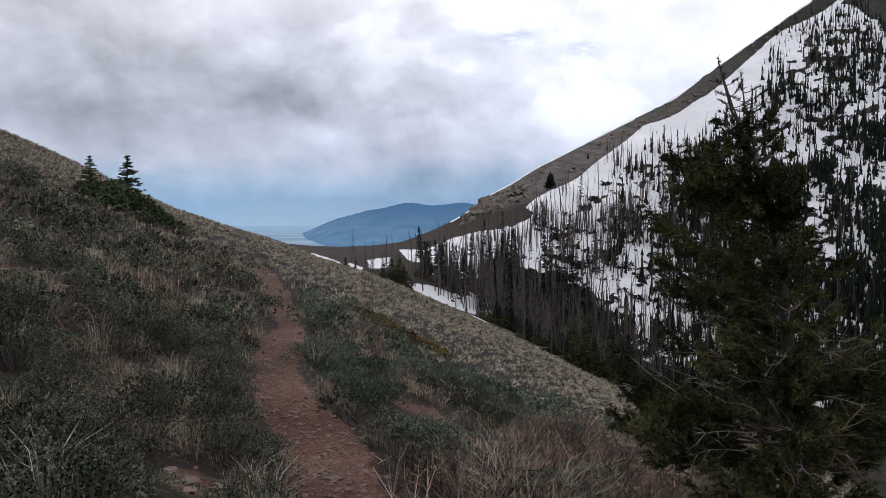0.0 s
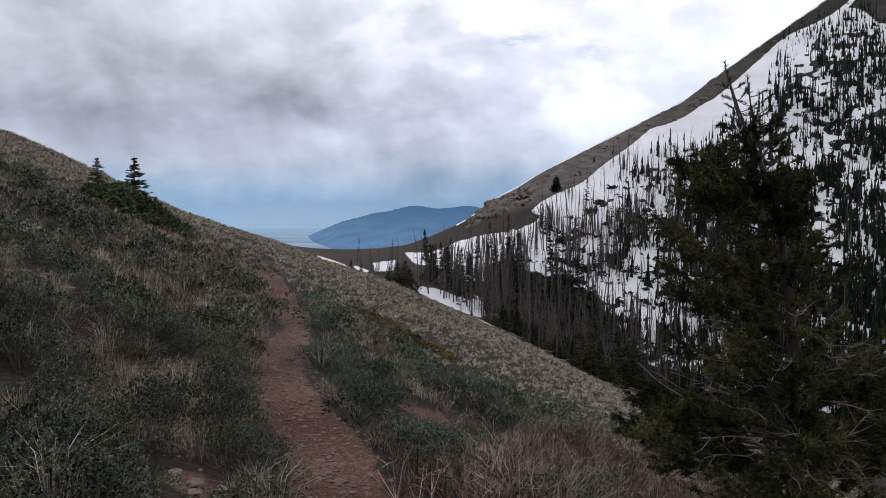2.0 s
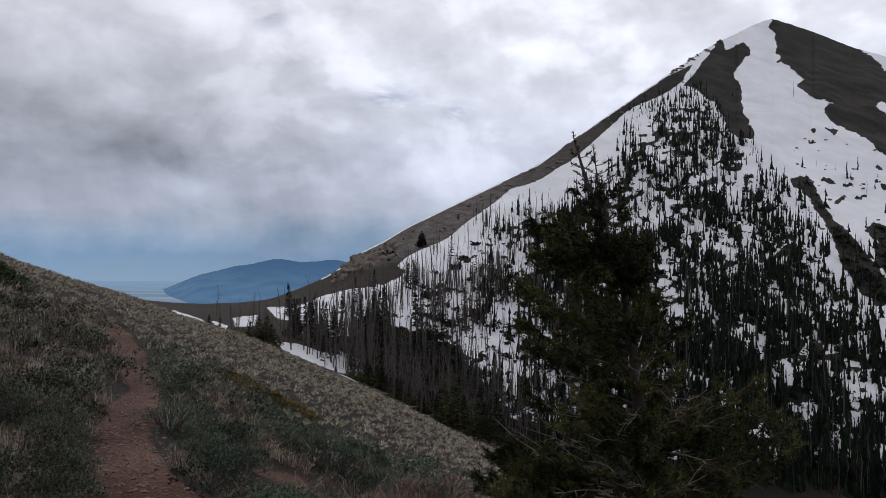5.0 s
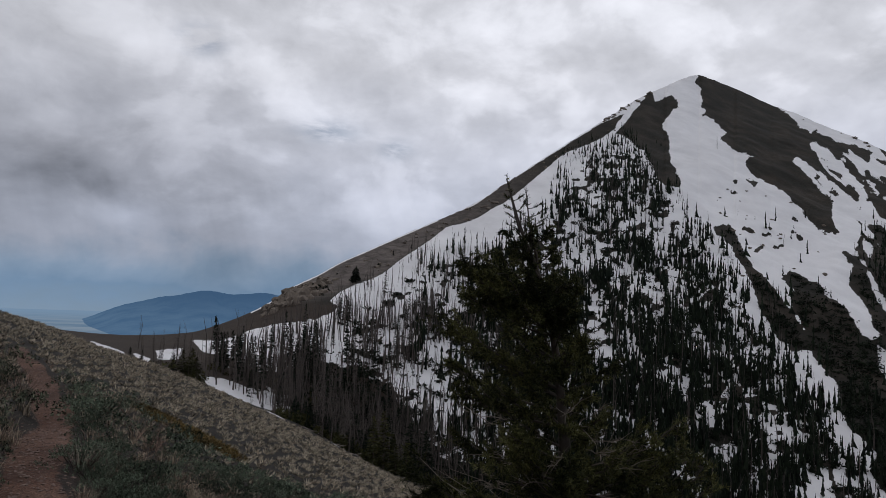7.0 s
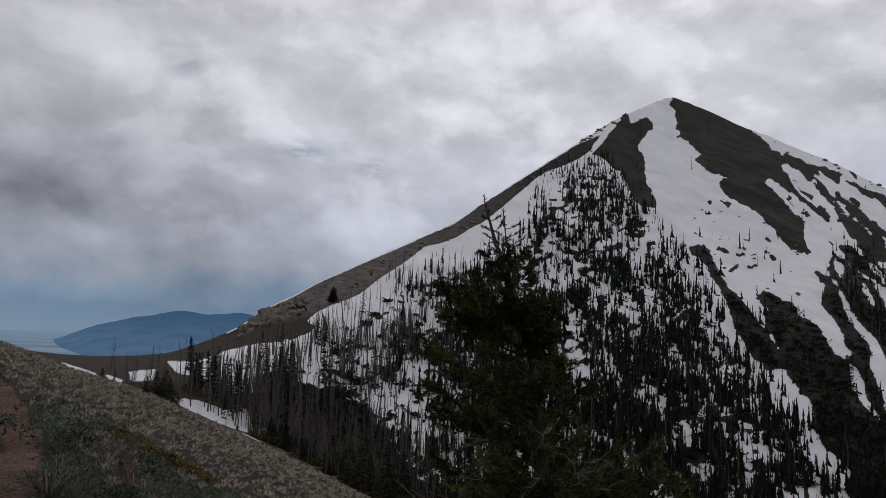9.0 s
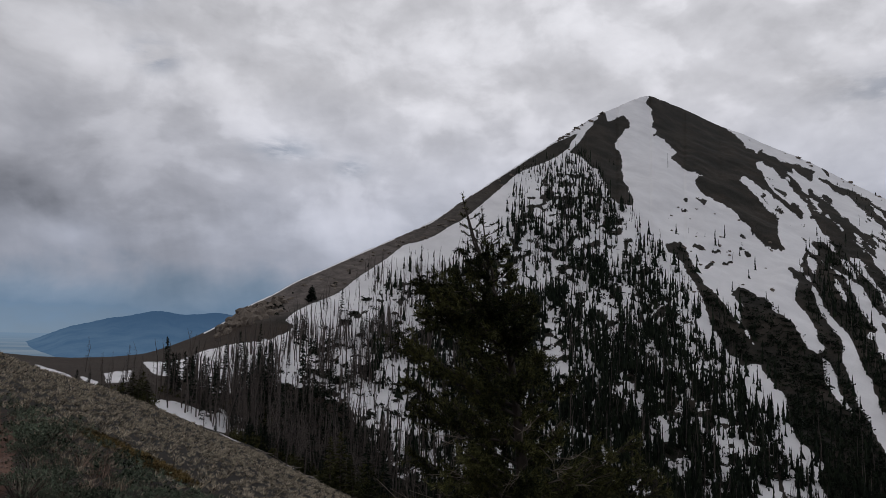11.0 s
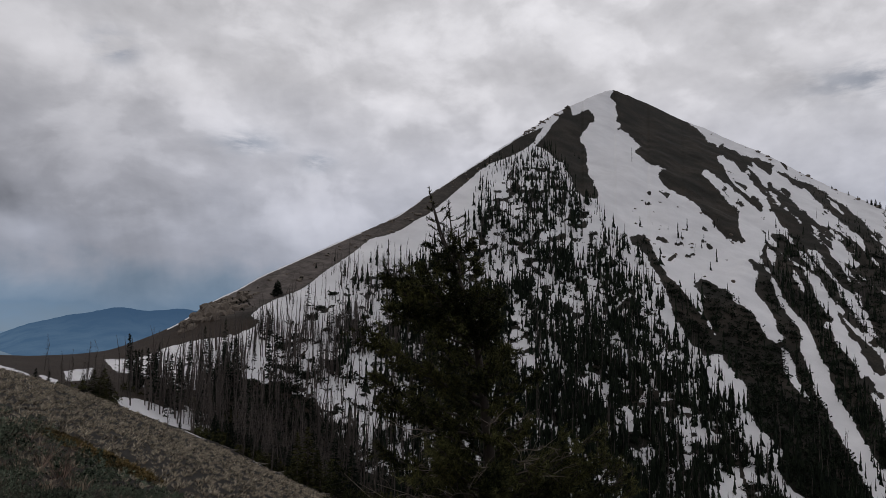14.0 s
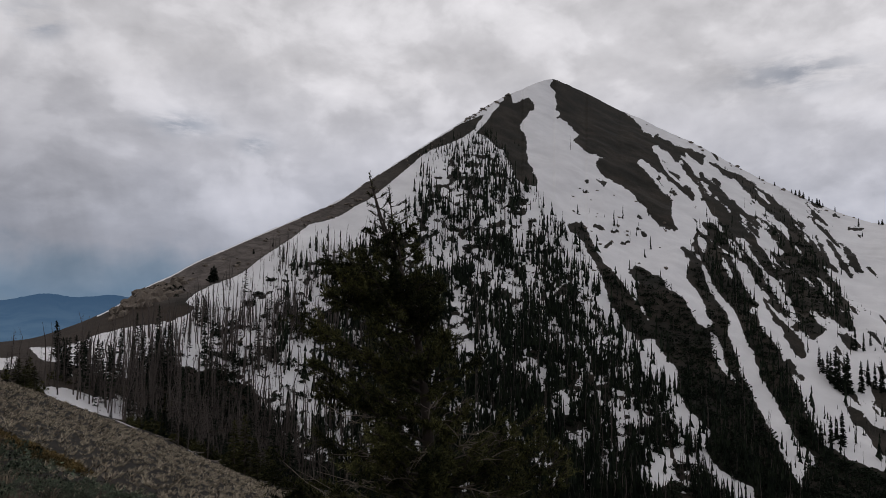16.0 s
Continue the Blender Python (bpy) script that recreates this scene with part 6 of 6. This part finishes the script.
# ---- stones ----
def lay_stones():
    r = np.random.default_rng(23)
    models = [stone_model(s, 0.16 + 0.06 * (s % 4), 0.5) for s in range(6)]
    protos = [tagged(part("stone", m, STONE, None, "", False), "pale pinkish weathered stone lying on red soil", "stone", "stones on the slope") for m in models]
    spots = [(-0.80, 4.45, 0.055), (-1.42, 4.0, 0.06), (-1.30, 4.1, 0.045), (-1.55, 4.05, 0.04), (-1.38, 3.88, 0.045), (-2.5, 4.9, 0.04), (-0.1, 5.0, 0.04)]
    for _ in range(22):
        spots.append((-4.55 + r.normal(0, 0.38), 7.85 + r.normal(0, 0.3), 0.03 + 0.07 * r.random() ** 2))
    for _ in range(60):
        b, rr = radians(r.uniform(-38, 25)), r.uniform(2.5, 16)
        spots.append((rr * math.sin(b), rr * math.cos(b), r.uniform(0.02, 0.055)))
    for i, (x, y, s) in enumerate(spots):
        place_copy(protos[i % 6], at(x, y, r.uniform(0, 360), s, -s * 0.12))
    for ob in protos:
        bpy.data.objects.remove(ob)
    # gravel on the trail
    n = 6000
    t = np.asarray(TRAIL, float)
    y = 1.0 + 24 * r.random(n) ** 1.5
    x = np.interp(y, t[:, 1], t[:, 0]) + r.normal(0, 0.24, n)
    # and chips among the scrub
    cx, cy, _, _ = scatter(6500, r, 1.5, 13, -38, 24)
    bare = fbm((0.94 * cx - 0.34 * cy) * 0.85, (0.34 * cx + 0.94 * cy) * 1.9, 95, 3) < 0.0
    x, y = np.concatenate([x, cx[bare]]), np.concatenate([y, cy[bare]])
    n = len(x)
    v = np.array([(1, 0.1, 0), (-0.8, 0.3, 0.1), (0.2, 0.9, -0.1), (-0.1, -0.8, 0.1), (0.25, -0.1, 0.34), (-0.2, 0.2, -0.5)], float)
    f = np.array([(0, 2, 4), (2, 1, 4), (1, 3, 4), (3, 0, 4), (2, 0, 5), (1, 2, 5), (3, 1, 5), (0, 3, 5)])
    s = 0.005 + 0.036 * r.random(n) ** 4
    p = np.stack([x, y, site(x, y) + 0.004], 1)
    s = np.stack([s * r.uniform(0.6, 1.3, n), s * r.uniform(0.6, 1.3, n), s * r.uniform(0.5, 1.6, n)], 1)
    tagged(link_mesh("trail_gravel", *spread((v, f), p, r.uniform(0, 6, n), s), STONE), "loose pinkish gravel on the trail", "gravel", kind="stuff")


lay_stones()


# ---- rock on the ridge ----
def raise_outcrops():
    """Grey-brown crags along the low end of the ridge and boulders on the scree."""
    r = np.random.default_rng(29)
    models = [stone_model(40 + s, 0.9, 0.95, 0.35) for s in range(5)]
    protos = [tagged(part("crag", m, CRAG, None, "", False), "weathered brown crag on the scree ridge", "rock", "crags on the ridge") for m in models]

    def put(b, e, s, tall):
        p, rr = seen_place(np.array([b]), np.array([e]))
        x, y, z = p[0]
        m = pose(x, y, z - 0.15 * s * tall, r.uniform(-12, 12), r.uniform(-12, 12), r.uniform(0, 360)) @ Matrix.Diagonal((s * r.uniform(0.8, 1.3), s, s * tall, 1))
        place_copy(protos[r.integers(5)], m)

    # the cliff at the low end of the ridge: bearing, rise, size, how tall
    for b, e, s, tall in ((2.0, -0.55, 1.5, 1.5), (2.35, -0.25, 1.9, 1.3), (2.7, -0.3, 2.1, 1.4), (3.0, 0.0, 2.2, 1.3), (3.3, -0.2, 1.8, 1.2), (3.6, 0.2, 2.6, 1.5), (3.9, -0.1, 2.0, 1.2), (4.1, 0.55, 2.5, 1.4),
                          (4.4, 0.25, 2.2, 1.3), (4.7, 0.8, 2.6, 1.5), (5.0, 0.4, 2.0, 1.3), (5.2, 1.1, 2.4, 1.3), (5.5, 0.7, 2.1, 1.4), (5.8, 1.3, 2.2, 1.3), (6.0, 0.9, 1.7, 1.2), (6.4, 1.6, 1.8, 1.0),
                          (1.6, -0.75, 1.2, 1.1), (6.8, 1.9, 1.4, 0.9), (10.2, 3.3, 1.2, 1.0), (10.0, 3.0, 1.4, 0.9), (12.1, 5.0, 1.2, 0.8), (13.0, 5.7, 1.0, 0.8)):
        put(b, e, s, tall)
    for _ in range(44):
        b = r.uniform(1.0, 6.0)
        top = float(knots(RIDGE_RISE, np.array(b)))
        put(b, top - r.uniform(0.14, 1.0), r.uniform(0.7, 2.2), r.uniform(0.9, 1.6))
    for _ in range(46):
        b = r.uniform(4.5, 29)
        top, low = float(knots(RIDGE_RISE, np.array(b))), float(knots(SNOW_TOP, np.array(b)))
        put(b, low + (top - low) * r.uniform(0.1, 0.9), r.uniform(0.4, 1.6), r.uniform(0.6, 1.0))
    for b in np.concatenate([r.uniform(27, 31, 22), r.uniform(39.5, 56, 22)]):
        put(b, float(knots(RIDGE_RISE, np.array(b))) - r.uniform(0.0, 0.25), r.uniform(0.8, 2.6), r.uniform(0.6, 1.0))
    for _ in range(40):
        b, e = r.uniform(35, 43), r.uniform(3, 10)
        put(b, e, r.uniform(0.5, 1.4), 0.7)
    for ob in protos:
        bpy.data.objects.remove(ob)
    scrub = tagged(part("cliff_scrub", sage_model(811, 60, 5, 0.16, 0.75, 0.8)[0], FIR, None), "dark juniper scrub clinging to the cliff", "shrub", "scrub on the cliff")
    for b, e, s in ((4.4, 0.9, 1.3), (4.6, 1.2, 1.5), (5.1, 1.3, 1.6), (5.3, 1.0, 1.8), (5.6, 1.2, 1.7), (5.5, 0.8, 1.5), (5.8, 0.6, 1.3), (6.1, 1.2, 1.4), (6.3, 1.0, 1.1), (3.7, 0.4, 1.0), (3.1, 0.1, 0.9),
                    (4.2, 0.2, 1.1), (2.3, -0.2, 0.9), (8.1, 1.8, 2.2), (8.45, 1.9, 2.4), (10.1, 3.1, 1.4), (6.9, 2.3, 0.8), (12.1, 5.1, 0.9)):
        p, _ = seen_place(np.array([b]), np.array([e]))
        place_copy(scrub, Matrix.Translation(p[0]) @ pose(0, 0, -0.1, 0, 0, r.uniform(0, 360)) @ Matrix.Diagonal((s, s, s * 1.2, 1)))
    bpy.data.objects.remove(scrub)


raise_outcrops()
